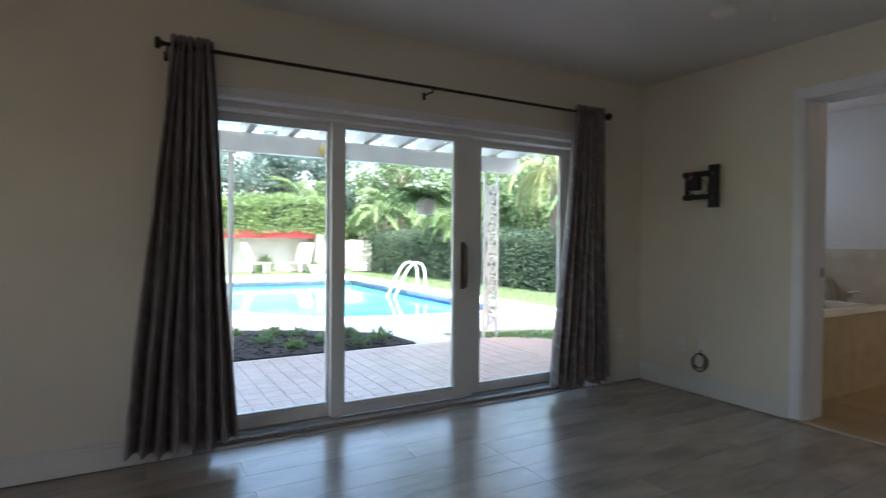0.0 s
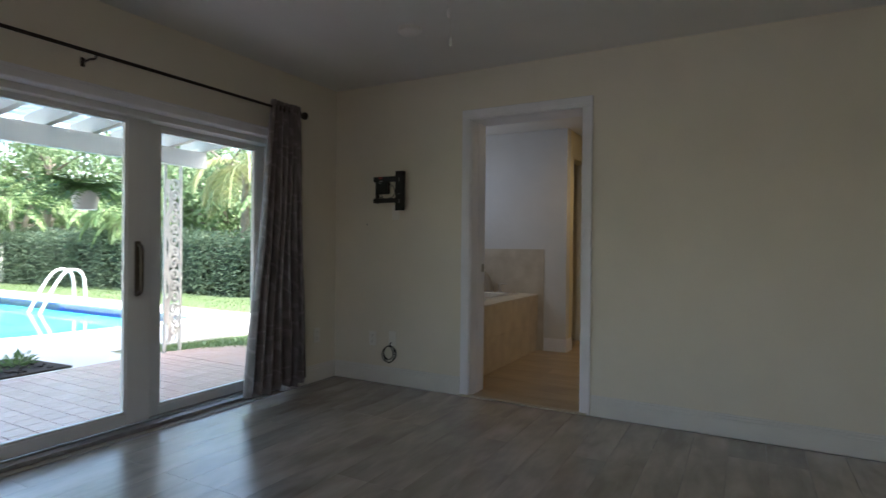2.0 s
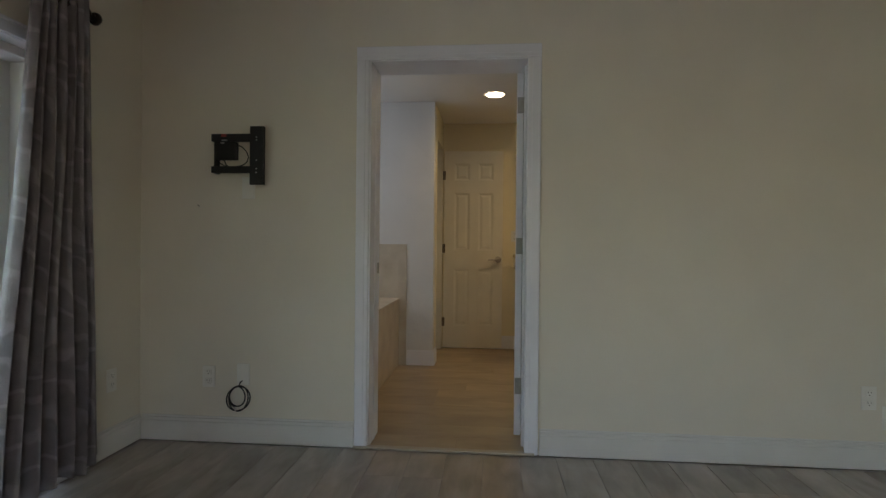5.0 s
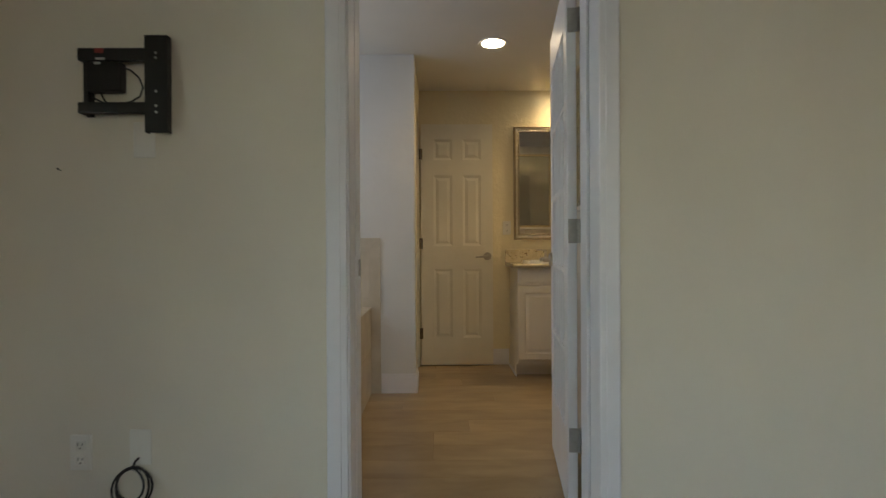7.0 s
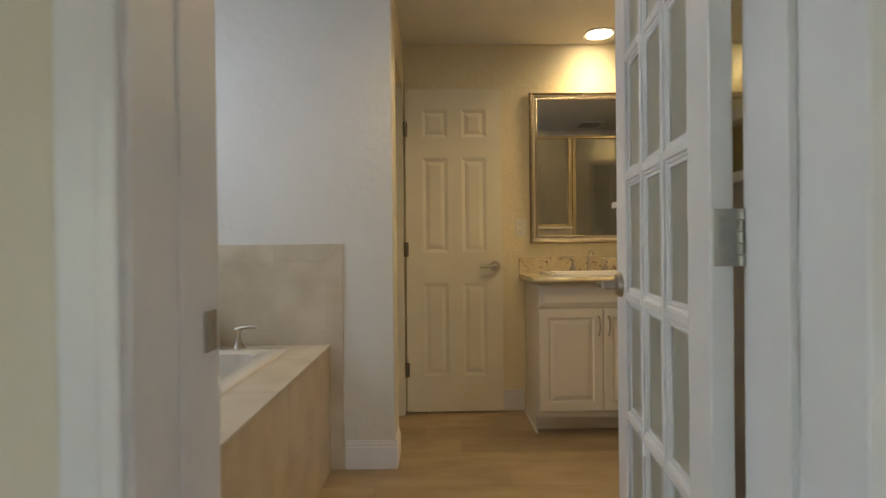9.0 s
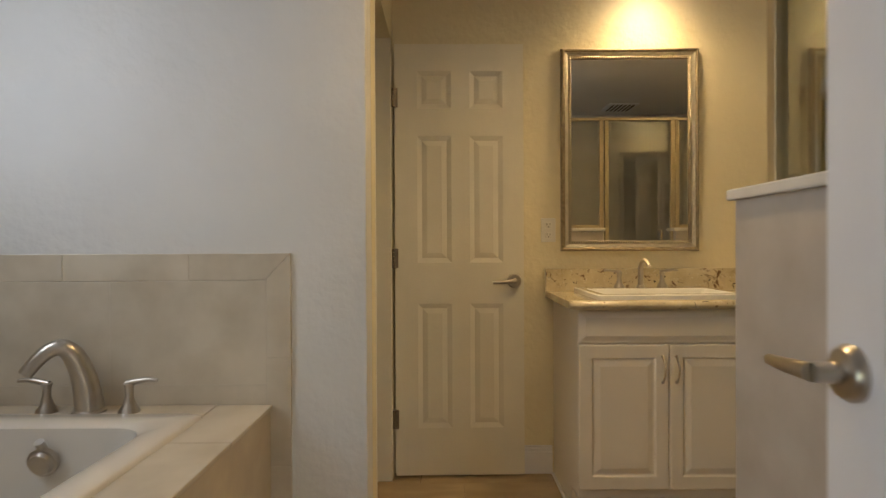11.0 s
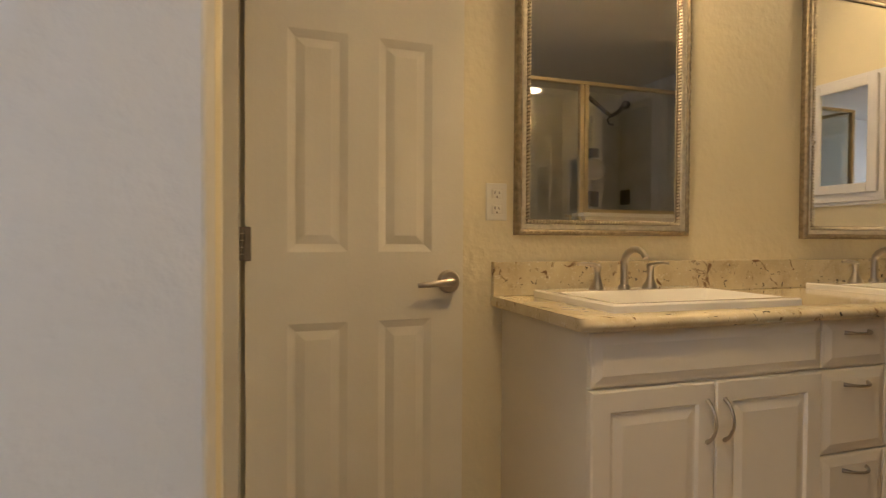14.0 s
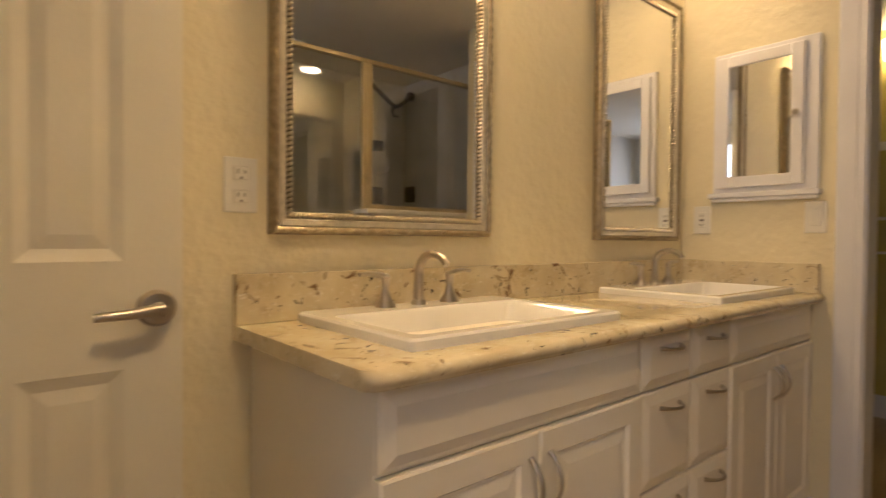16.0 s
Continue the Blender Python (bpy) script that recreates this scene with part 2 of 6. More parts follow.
def fabric():
    m = material("grey_satin_curtain", (0.21, 0.18, 0.185), 0.38, vary=0.2, scale=10, tint=(0.13, 0.112, 0.12), bump=0.15, bump_scale=160)
    n, l = m.node_tree.nodes, m.node_tree.links
    b = n["Principled BSDF"]
    b.inputs["Sheen Weight"].default_value = 0.3
    tc = next(x for x in n if x.bl_idname == "ShaderNodeTexCoord")
    wv = n.new("ShaderNodeTexWave")
    wv.inputs["Scale"].default_value, wv.inputs["Distortion"].default_value, wv.inputs["Detail"].default_value = 3.2, 9.0, 2
    wv.inputs["Detail Scale"].default_value = 1.2
    mp = n.new("ShaderNodeMapping")
    mp.inputs["Rotation"].default_value = (0, radians(35), 0)
    l.new(tc.outputs["Object"], mp.inputs[0])
    l.new(mp.outputs[0], wv.inputs[0])
    mr = n.new("ShaderNodeMapRange")
    mr.inputs["From Min"].default_value, mr.inputs["From Max"].default_value = 0.86, 0.98
    mr.inputs["To Max"].default_value = 0.45
    l.new(wv.outputs["Fac"], mr.inputs["Value"])
    mx = n.new("ShaderNodeMix")
    mx.data_type = "RGBA"
    mx.inputs["B"].default_value = (0.34, 0.31, 0.31, 1)
    l.new(mr.outputs[0], mx.inputs["Factor"])
    l.new(b.inputs["Base Color"].links[0].from_socket, mx.inputs["A"])
    l.new(mx.outputs["Result"], b.inputs["Base Color"])
    return m


CURT = fabric()


# ---- mesh helpers ----
def box(bm, a, b, bevel=0.0, m=None):
    lo = Vector((min(a[0], b[0]), min(a[1], b[1]), min(a[2], b[2])))
    hi = Vector((max(a[0], b[0]), max(a[1], b[1]), max(a[2], b[2])))
    r = bmesh.ops.create_cube(bm, size=1.0, matrix=Matrix.LocRotScale((lo + hi) / 2, None, hi - lo))
    if bevel:
        edges = {e for v in r["verts"] for e in v.link_edges}
        rv = bmesh.ops.bevel(bm, geom=list(edges), offset=bevel, segments=2, profile=0.5, affect="EDGES")
        vs = {v for f in rv["faces"] for v in f.verts}
        vs |= {v for v in r["verts"] if v.is_valid}
    else:
        vs = set(r["verts"])
    if m is not None:
        bmesh.ops.transform(bm, matrix=m, verts=list(vs))
    return bm


def cyl(bm, p, q, r, r2=None, seg=20, caps=True):
    p, q = Vector(p), Vector(q)
    d = q - p
    m = Matrix.Translation((p + q) / 2) @ d.to_track_quat("Z", "Y").to_matrix().to_4x4()
    bmesh.ops.create_cone(bm, cap_ends=caps, segments=seg, radius1=r, radius2=r if r2 is None else r2, depth=d.length, matrix=m)
    return bm


def tube(bm, pts, radii, seg=12, cap=True):
    """A round bar along points; radii one number or one for each point."""
    pts = [Vector(p) for p in pts]
    if not hasattr(radii, "__len__"):
        radii = [radii] * len(pts)
    rings, side = [], None
    for i, p in enumerate(pts):
        d = (pts[min(i + 1, len(pts) - 1)] - pts[max(i - 1, 0)]).normalized()
        if side is None:
            side = d.orthogonal().normalized()
        side = (side - d * side.dot(d)).normalized()
        up = d.cross(side)
        rings.append([bm.verts.new(p + (side * math.cos(2 * math.pi * k / seg) + up * math.sin(2 * math.pi * k / seg)) * radii[i]) for k in range(seg)])
    for a, b in zip(rings, rings[1:]):
        for k in range(seg):
            bm.faces.new((a[k], a[(k + 1) % seg], b[(k + 1) % seg], b[k]))
    if cap:
        bm.faces.new(rings[0][::-1])
        bm.faces.new(rings[-1])
    return bm


def lathe(bm, prof, seg=28, m=None):
    """Turned shape about z; prof: (radius, z) pairs."""
    rings = []
    for r, z in prof:
        rings.append([bm.verts.new((r * math.cos(2 * math.pi * k / seg), r * math.sin(2 * math.pi * k / seg), z)) for k in range(seg)])
    for a, b in zip(rings, rings[1:]):
        for k in range(seg):
            bm.faces.new((a[k], a[(k + 1) % seg], b[(k + 1) % seg], b[k]))
    bm.faces.new(rings[0][::-1])
    bm.faces.new(rings[-1])
    if m is not None:
        bmesh.ops.transform(bm, matrix=m, verts=[v for ring in rings for v in ring])
    return bm


def finish(name, bm, mat, smooth=False):
    bmesh.ops.recalc_face_normals(bm, faces=bm.faces[:])
    me = bpy.data.meshes.new(name)
    bm.to_mesh(me)
    bm.free()
    me.materials.append(mat)
    if smooth:
        for p in me.polygons:
            p.use_smooth = True
        me.set_sharp_from_angle(angle=radians(38))
    return me


def part(name, bm, mat, parent, label="", smooth=False):
    ob = new(name, finish(name, bm, mat, smooth))
    ob.parent = parent
    if label:
        tagged(ob, label)
    return ob


def thing(name, label, category, group="", m=None):
    ob = new(name)
    ob.empty_display_size = 0.05
    if m is not None:
        ob.matrix_world = m
    return tagged(ob, label, category, group)


def solo(name, bm, mat, label, category="", kind="", smooth=False, group=""):
    ob = new(name, finish(name, bm, mat, smooth))
    return tagged(ob, label, category, group, kind)


def B(*boxes, bevel=0.0):
    bm = bmesh.new()
    for a, b in boxes:
        box(bm, a, b, bevel)
    return bm


def structure(name, bm, mat, label, smooth=False):
    return solo(name, bm, mat, label, "", "structure", smooth)


def shared(name, me, parent, loc, rot=0.0):
    ob = new(name, me)
    ob.parent = parent
    ob.location = loc
    ob.rotation_euler = (0, 0, rot)
    return ob


# ---- structure: bedroom ----
WX, NY = 3.83, 3.27            # door wall and window wall faces
BX = 4.07                      # door wall's bathroom face
FX = 6.752                     # vanity wall
PX, PY = 5.85, 1.880           # pier face and corner
RY = -0.755                    # return wall by the vanity
DY0, DY1, DH = 1.174, 2.022, 2.04   # bathroom doorway
WW, WS = -2.2, -2.6            # bedroom's unseen walls
SX0, SX1, SH = 0.44, 3.25, 1.885   # sliding door opening
NO = 3.56                      # outer face of the window wall

structure("wall_north", B(((WW - 0.2, NY, 0), (SX0, NO, CEIL_R)), ((SX1, NY, 0), (BX, NO, CEIL_R)), ((SX0, NY, SH), (SX1, NO, CEIL_R))), CREAM, "cream painted bedroom wall with sliding glass door")
structure("wall_east", B(((WX, WS, 0), (BX - 0.06, DY0, CEIL_R)), ((WX, DY1, 0), (BX - 0.06, NY, CEIL_R)), ((WX, DY0, DH), (BX - 0.06, DY1, CEIL_R))), CREAM, "cream painted bedroom wall with bathroom doorway")
structure("wall_south", B(((WW, WS - 0.2, 0), (BX, WS, CEIL_R))), CREAM, "plain cream bedroom wall")
structure("wall_west", B(((WW - 0.2, WS - 0.2, 0), (WW, -1.1, CEIL_R)), ((WW - 0.2, 0.7, 0), (WW, NY, CEIL_R)), ((WW - 0.2, -1.1, 0), (WW, 0.7, 0.85)), ((WW - 0.2, -1.1, 2.1), (WW, 0.7, CEIL_R))), CREAM, "cream bedroom wall with a window opening")
structure("ceiling_bedroom", B(((WW - 0.2, WS - 0.2, CEIL_R), (BX - 0.06, NO, CEIL_R + 0.15))), CEILM, "flat painted bedroom ceiling")
structure("subfloor_bedroom", B(((WW - 0.2, WS - 0.2, -0.12), (WX, NY, -0.004))), SUBF, "dark joints under the grey plank floor")
structure("sill_sliding_door", B(((SX0, NY - 0.002, -0.12), (SX1, NO, -0.001))), PLANKB, "grey plank sill under the sliding door")
structure("subfloor_bathroom", B(((WX, WS, -0.12), (7.0, NY + 0.12, -0.004))), SUBT, "joints under the tan plank floor")

# bathroom shell
structure("wall_bath_west", B(((BX - 0.06, -1.3, 0), (BX, DY0, CEIL_B)), ((BX - 0.06, DY1, 0), (BX, 3.36, CEIL_B)), ((BX - 0.06, DY0, DH), (BX, DY1, CEIL_B))), BATHW, "white painted bathroom wall beside the doorway")
structure("wall_bath_north", B(((BX, 3.36, 0), (4.45, 3.56, CEIL_B)), ((5.55, 3.36, 0), (7.0, 3.56, CEIL_B)), ((4.45, 3.36, 0), (5.55, 3.56, 1.3)), ((4.45, 3.36, 2.15), (5.55, 3.56, CEIL_B))), BATHW, "white bathroom wall with window over the tub")
structure("wall_pier", B(((PX, PY, 0), (PX + 0.12, 3.36, CEIL_B)), bevel=0.006), BATHW, "white textured wall at the end of the bathtub")
bm = B(((PX + 0.12, PY, 0), (6.06, PY + 0.12, CEIL_B)), ((6.06, PY, 2.06), (FX, PY + 0.12, CEIL_B)), ((6.70, PY, 0), (FX, PY + 0.12, 2.06)))
structure("wall_toilet_room", bm, BATHY, "warm cream wall with the small room's doorway")
structure("wall_vanity", B(((FX, RY - 0.12, 0), (FX + 0.15, 3.36, CEIL_B))), BATHY, "warm cream textured wall above the vanity")
structure("wall_return", B(((6.12, RY - 0.12, 0), (FX, RY, CEIL_B)), ((5.50, RY - 0.12, 2.05), (6.12, RY, CEIL_B)), ((5.365, RY - 0.12, 0), (5.50, RY, CEIL_B))), BATHY, "warm cream wall at the vanity's end")
structure("ceiling_bathroom", B(((BX - 0.06, -3.0, CEIL_B), (7.0, 3.56, CEIL_B + 0.15))), CEILM, "flat painted bathroom ceiling")
YELG = material("yellow_green_closet_paint", (0.55, 0.47, 0.16), 0.6, vary=0.05, scale=3, bump=0.1)
structure("wall_closet", B(((5.245, -2.75, 0), (7.0, -2.63, CEIL_B)), ((FX, -2.63, 0), (FX + 0.15, RY - 0.12, CEIL_B)), ((5.245, -2.63, 0), (5.365, RY - 0.12, CEIL_B))), YELG, "yellow green closet walls")
structure("wall_shower", B(((BX, -1.3, 0), (5.245, -1.2, CEIL_B)), ((BX, -1.2, 0), (BX + 0.02, 0.85, CEIL_B))), SHTILE, "tan tiled shower walls")


# ---- trim ----
def casing(name, axis, face, out, u0, u1, top, w, label):
    """Door casing as two mitred legs and a head; axis: the wall's normal, out: +1 or -1 away from the wall."""
    th = thing(name, label, "")
    th["kind"] = "structure"

    def bar(a, b):
        bm = bmesh.new()
        for d0, lo, hi in ((0.013, 0.0, 1.0), (0.0150, 0.30, 0.97)):
            ua, ub = (a[0], b[0])
            za, zb = (a[1], b[1])
            if ub - ua < zb - za:
                s = (ub - ua)
                flip = a[2]
                x0, x1 = (ua + s * (1 - hi), ua + s * (1 - lo)) if flip else (ua + s * lo, ua + s * hi)
                p, q = (x0, za), (x1, zb)
            else:
                s = zb - za
                p, q = (ua, za + s * lo), (ub, za + s * hi)
            if axis == "x":
                box(bm, (face, p[0], p[1]), (face + out * d0, q[0], q[1]), 0.0035)
            else:
                box(bm, (p[0], face, p[1]), (q[0], face + out * d0, q[1]), 0.003)
        return bm
    part("casing_leg", bar((u0 - w, 0, True), (u0, top)), TRIM, th)
    part("casing_leg", bar((u1, 0, False), (u1 + w, top)), TRIM, th)
    part("casing_head", bar((u0 - w, top), (u1 + w, top + w)), TRIM, th)
    return th


casing("trim_bathroom_doorway", "x", WX, -1, DY0 + 0.020, DY1 - 0.010, DH - 0.012, 0.068, "white moulded casing round the bathroom doorway")
casing("trim_bath_side", "x", BX, 1, DY0 - 0.02, DY1 + 0.02, DH, 0.07, "white casing on the bathroom side")
JB = (((WX - 0.001, DY0, 0), (BX + 0.001, DY0 + 0.018, DH)), ((WX - 0.001, DY1 - 0.018, 0), (BX + 0.001, DY1, DH)), ((WX - 0.001, DY0 + 0.018, DH - 0.018), (BX + 0.001, DY1 - 0.018, DH)),
         ((3.94, DY1 - 0.0215, 0), (3.98, DY1 - 0.018, DH - 0.018)), ((3.94, DY0 + 0.018, 0), (3.98, DY0 + 0.03, DH - 0.018)))
jamb = thing("door_jamb_bathroom", "white painted door jamb with stop", "")
jamb["kind"] = "structure"
for nm, bx in zip(("side_jamb", "side_jamb", "head_jamb", "door_stop", "door_stop"), JB):
    part(nm, B(bx, bevel=0.002), TRIM, jamb)
structure("door_jamb_toilet", B(((6.06, PY - 0.001, 0), (6.085, PY + 0.121, 2.06)), ((6.66, PY, 0), (6.70, PY + 0.12, 2.06)), bevel=0.002), DOORP, "cream painted small door jamb")
casing("trim_closet_doorway", "y", RY, 1, 5.515, 6.106, 2.05, 0.085, "white casing of the closet doorway")
structure("door_jamb_closet", B(((6.10, RY - 0.13, 0), (6.13, RY, 2.05)), ((5.50, RY - 0.13, 0), (5.52, RY, 2.05)), bevel=0.002), TRIM, "white closet door jamb")


def baseboard(name, a, b, side, h=0.135, d=0.014, mat=TRIM):
    """Skirting from a to b (x, y); side: unit normal into the room."""
    bm = bmesh.new()
    for z0, z1, t in ((0, h - 0.03, d), (h - 0.03, h - 0.012, d * 0.75), (h - 0.012, h, d * 0.4)):
        box(bm, (a[0], a[1], z0), (b[0] + side[0] * t, b[1] + side[1] * t, z1), 0.002)
    return structure(name, bm, mat, "white painted moulded baseboard")


baseboard("baseboard_north_a", (WW, NY), (SX0 - 0.06, NY), (0, -1), mat=TRIMB)
baseboard("baseboard_north_b", (SX1 + 0.06, NY), (WX, NY), (0, -1), mat=TRIMB)
baseboard("baseboard_east_a", (WX, WS), (WX, DY0 - 0.055), (-1, 0), mat=TRIMB)
baseboard("baseboard_east_b", (WX, DY1 + 0.061), (WX, NY - 0.015), (-1, 0), mat=TRIMB)
baseboard("baseboard_pier", (PX, PY - 0.012), (PX, 2.115), (-1, 0))
baseboard("baseboard_pier_side", (PX, PY), (6.05, PY), (0, -1))
baseboard("baseboard_vanity_wall", (FX, 1.12), (FX, 1.87), (-1, 0))
baseboard("baseboard_return", (6.205, RY), (6.33, RY), (0, 1))
baseboard("baseboard_closet", (5.365, -2.63), (FX, -2.63), (0, 1))
structure("threshold_strip", B(((WX - 0.03, DY0 - 0.03, 0), (WX + 0.012, DY1 + 0.06, 0.012)), bevel=0.004), material("pale_threshold_strip", (0.46, 0.40, 0.31), 0.4, vary=0.06, scale=20), "pale wooden threshold strip in the bathroom doorway")


# ---- sliding glass door ----
def sliding_door():
    th = thing("door_sliding", "white vinyl three-panel sliding glass door to the patio", "")
    th["kind"] = "structure"
    y0, y1 = 3.345, 3.52
    bm = B(((SX0, y0, 0), (SX0 + 0.04, y1, SH)), ((SX1 - 0.05, y0, 0), (SX1, y1, SH)), ((SX0 + 0.04, y0, SH - 0.05), (SX1 - 0.05, y1, SH)), bevel=0.004)
    part("outer_frame", bm, VINYL, th)
    bm = B(((SX0, y0 - 0.02, 0.0), (SX1, y1, 0.022)), ((SX0, 3.384, 0.022), (SX1, 3.396, 0.03)), ((SX0, 3.448, 0.022), (SX1, 3.452, 0.03)), bevel=0.002)
    part("track", bm, material("aluminium_track", (0.42, 0.41, 0.40), 0.4, metal=0.7, vary=0.1, scale=30), th, "metal floor track")

    def panel(x0, x1, gx0, gx1, y, z0, z1, gz0, gz1, t):
        p = part("panel_frame", B(((x0, y - t, z0), (gx0, y + t, z1)), ((gx1, y - t, z0), (x1, y + t, z1)), ((gx0, y - t, z0), (gx1, y + t, gz0)), ((gx0, y - t, gz1), (gx1, y + t, z1)), bevel=0.004), VINYL, th)
        bead = bmesh.new()
        for a, b in (((gx0, gz0), (gx0 + 0.012, gz1)), ((gx1 - 0.012, gz0), (gx1, gz1)), ((gx0 + 0.012, gz0), (gx1 - 0.012, gz0 + 0.012)), ((gx0 + 0.012, gz1 - 0.012), (gx1 - 0.012, gz1))):
            box(bead, (a[0], y - t * 0.75, a[1]), (b[0], y + t * 0.75, b[1]), 0.002)
        part("glazing_bead", bead, VINYL, p)
        g = part("pane", B(((gx0 + 0.002, y - 0.004, gz0 + 0.002), (gx1 - 0.002, y + 0.004, gz1 - 0.002))), GLASS, p, "clear glass")
        g.visible_shadow = False
        return p
    panel(0.48, 1.325, 0.56, 1.243, 3.474, 0.022, 1.84, 0.10, 1.797, 0.022)
    panel(2.27, 3.20, 2.362, 3.13, 3.474, 0.022, 1.84, 0.084, 1.804, 0.022)
    p = panel(1.243, 2.27, 1.322, 2.125, 3.424, 0.03, 1.845, 0.098, 1.813, 0.02)
    bm = bmesh.new()
    box(bm, (2.168, 3.389, 0.785), (2.202, 3.406, 1.11), 0.006)
    tube(bm, [(2.185, 3.398, 0.795), (2.185, 3.363, 0.81), (2.185, 3.356, 0.84), (2.185, 3.356, 1.05), (2.185, 3.363, 1.08), (2.185, 3.398, 1.095)], 0.011)
    part("pull_handle", bm, material("bronze_pull", (0.11, 0.085, 0.065), 0.35, metal=0.6, vary=0.1, scale=30), p, "dark bronze pull handle", True)
    # reveal and trim towards the room
    bm = B(((SX0 - 0.002, NY, 0), (SX0 + 0.012, y0, SH)), ((SX1 - 0.012, NY, 0), (SX1 + 0.002, y0, SH)), ((SX0, NY, SH - 0.012), (SX1, y0, SH + 0.002)))
    part("reveal", bm, TRIM, th)
    bm = B(((SX0 - 0.06, NY - 0.014, 0), (SX0 + 0.005, NY, SH + 0.045)), ((SX1 - 0.005, NY - 0.014, 0), (SX1 + 0.06, NY, SH + 0.045)), ((SX0 + 0.005, NY - 0.014, SH - 0.01), (SX1 - 0.005, NY, SH + 0.045)), ((SX0 - 0.07, NY - 0.022, SH + 0.037), (SX1 + 0.07, NY, SH + 0.05)), bevel=0.003)
    part("casing", bm, TRIM, th)


sliding_door()


# ---- curtains ----
def curtain(x0t, x1t, x0b, x1b, folds, seed):
    rnd = random.Random(seed)
    nu, nv = folds * 12, 40
    bm = bmesh.new()
    ph = [rnd.uniform(-0.35, 0.35) for _ in range(folds + 1)]
    dep = [rnd.uniform(0.75, 1.25) for _ in range(folds + 1)]
    rows = []
    for j in range(nv + 1):
        v = j / nv
        z = 2.112 - v * (2.112 - 0.07)
        row = []
        for i in range(nu + 1):
            u = i / nu
            k = u * folds
            f = int(min(k, folds - 1))
            spread = min(1.0, 1.0 * v ** 1.05)
            xa, xb = x0t + (x0b - x0t) * spread, x1t + (x1b - x1t) * spread
            phase = 2 * math.pi * k + (ph[f] * (1 - k + f) + ph[f + 1] * (k - f)) * (0.4 + 2.2 * v)
            amp = (0.030 + 0.020 * v) * (dep[f] * (1 - k + f) + dep[f + 1] * (k - f))
            y = 3.155 - amp * math.sin(phase) + 0.006 * math.sin(9 * v + 5 * u)
            x = xa + (xb - xa) * u + 0.010 * math.cos(phase * 1.0 + 0.6) * v + 0.006 * math.sin(7 * v + 13 * u)
            zz = z + (0.012 * math.sin(k * 2.1) if j == nv else 0)
            row.append(bm.verts.new((x, y, zz)))
        rows.append(row)
    for a, b in zip(rows, rows[1:]):
        for i in range(nu):
            bm.faces.new((a[i], a[i + 1], b[i + 1], b[i]))
    th = thing("curtain", "floor-length grey satin grommet curtain with leaf pattern", "curtain", "curtains at the sliding door")
    ob = part("fabric", bm, CURT, th, "", True)
    so = ob.modifiers.new("thickness", "SOLIDIFY")
    so.thickness = 0.004
    for i in range(folds):
        gx = x0t + (x1t - x0t) * (i + 0.5) / folds
        bm = bmesh.new()
        pts = [(gx, 3.15 + 0.024 * math.cos(a), 2.062 + 0.024 * math.sin(a)) for a in [2 * math.pi * q / 16 for q in range(17)]]
        tube(bm, pts, 0.004, 6, False)
        part("grommet", bm, BRONZE, th, "", True)


curtain(0.35, 0.535, 0.13, 0.655, 7, 3)
curtain(2.99, 3.275, 2.775, 3.375, 7, 8)

th = thing("curtain_rod", "dark bronze curtain rod on wall brackets", "curtain rod")
bm = bmesh.new()
cyl(bm, (0.315, 3.15, 2.062), (3.290, 3.15, 2.062), 0.0095)
part("rod", bm, BRONZE, th, "", True)
for ex, s in ((0.315, -1), (3.290, 1)):
    bm = bmesh.new()
    lathe(bm, [(0.010, 0), (0.015, 0.003), (0.015, 0.012), (0.026, 0.016), (0.029, 0.028), (0.026, 0.036), (0.006, 0.039)], 20, Matrix.Translation((ex, 3.15, 2.062)) @ pose(0, 0, 0, 0, 90 * s, 0))
    part("finial", bm, BRONZE, th, "", True)
for ex in (0.333, 1.80, 3.272):
    bm = bmesh.new()
    tube(bm, [(ex, NY - 0.002, 2.036), (ex, 3.19, 2.040), (ex, 3.155, 2.034), (ex, 3.141, 2.050)], 0.0055)
    box(bm, (ex - 0.011, NY - 0.005, 2.012), (ex + 0.011, NY, 2.060), 0.002)
    part("bracket", bm, BRONZE, th, "", True)


# ---- doors ----
def moulded_panel(bm, x0, x1, z0, z1, y, s):
    """A raised panel: sunk bevel ring round a raised field, on the face at y, s = outward sign."""
    w = 0.022
    o = [(x0, z0), (x1, z0), (x1, z1), (x0, z1)]
    i1 = [(x0 + w, z0 + w), (x1 - w, z0 + w), (x1 - w, z1 - w), (x0 + w, z1 - w)]
    i2 = [(x0 + w * 2.1, z0 + w * 2.1), (x1 - w * 2.1, z0 + w * 2.1), (x1 - w * 2.1, z1 - w * 2.1), (x0 + w * 2.1, z1 - w * 2.1)]
    rings = [[bm.verts.new((x, y + s * d, z)) for x, z in ring] for ring, d in ((o, 0.0006), (o, 0.0), (i1, -0.0065), (i2, -0.001))]
    for a, b in zip(rings, rings[1:]):
        for k in range(4):
            bm.faces.new((a[k], a[(k + 1) % 4], b[(k + 1) % 4], b[k]))
    bm.faces.new(rings[-1])


def face_with_holes(bm, w, h, holes, y):
    xs = sorted({0, w, *[v for r in holes for v in r[:2]]})
    zs = sorted({0, h, *[v for r in holes for v in r[2:]]})
    for xa, xb in zip(xs, xs[1:]):
        for za, zb in zip(zs, zs[1:]):
            cx, cz = (xa + xb) / 2, (za + zb) / 2
            if any(r[0] < cx < r[1] and r[2] < cz < r[3] for r in holes):
                continue
            bm.faces.new([bm.verts.new(p) for p in ((xa, y, za), (xb, y, za), (xb, y, zb), (xa, y, zb))])


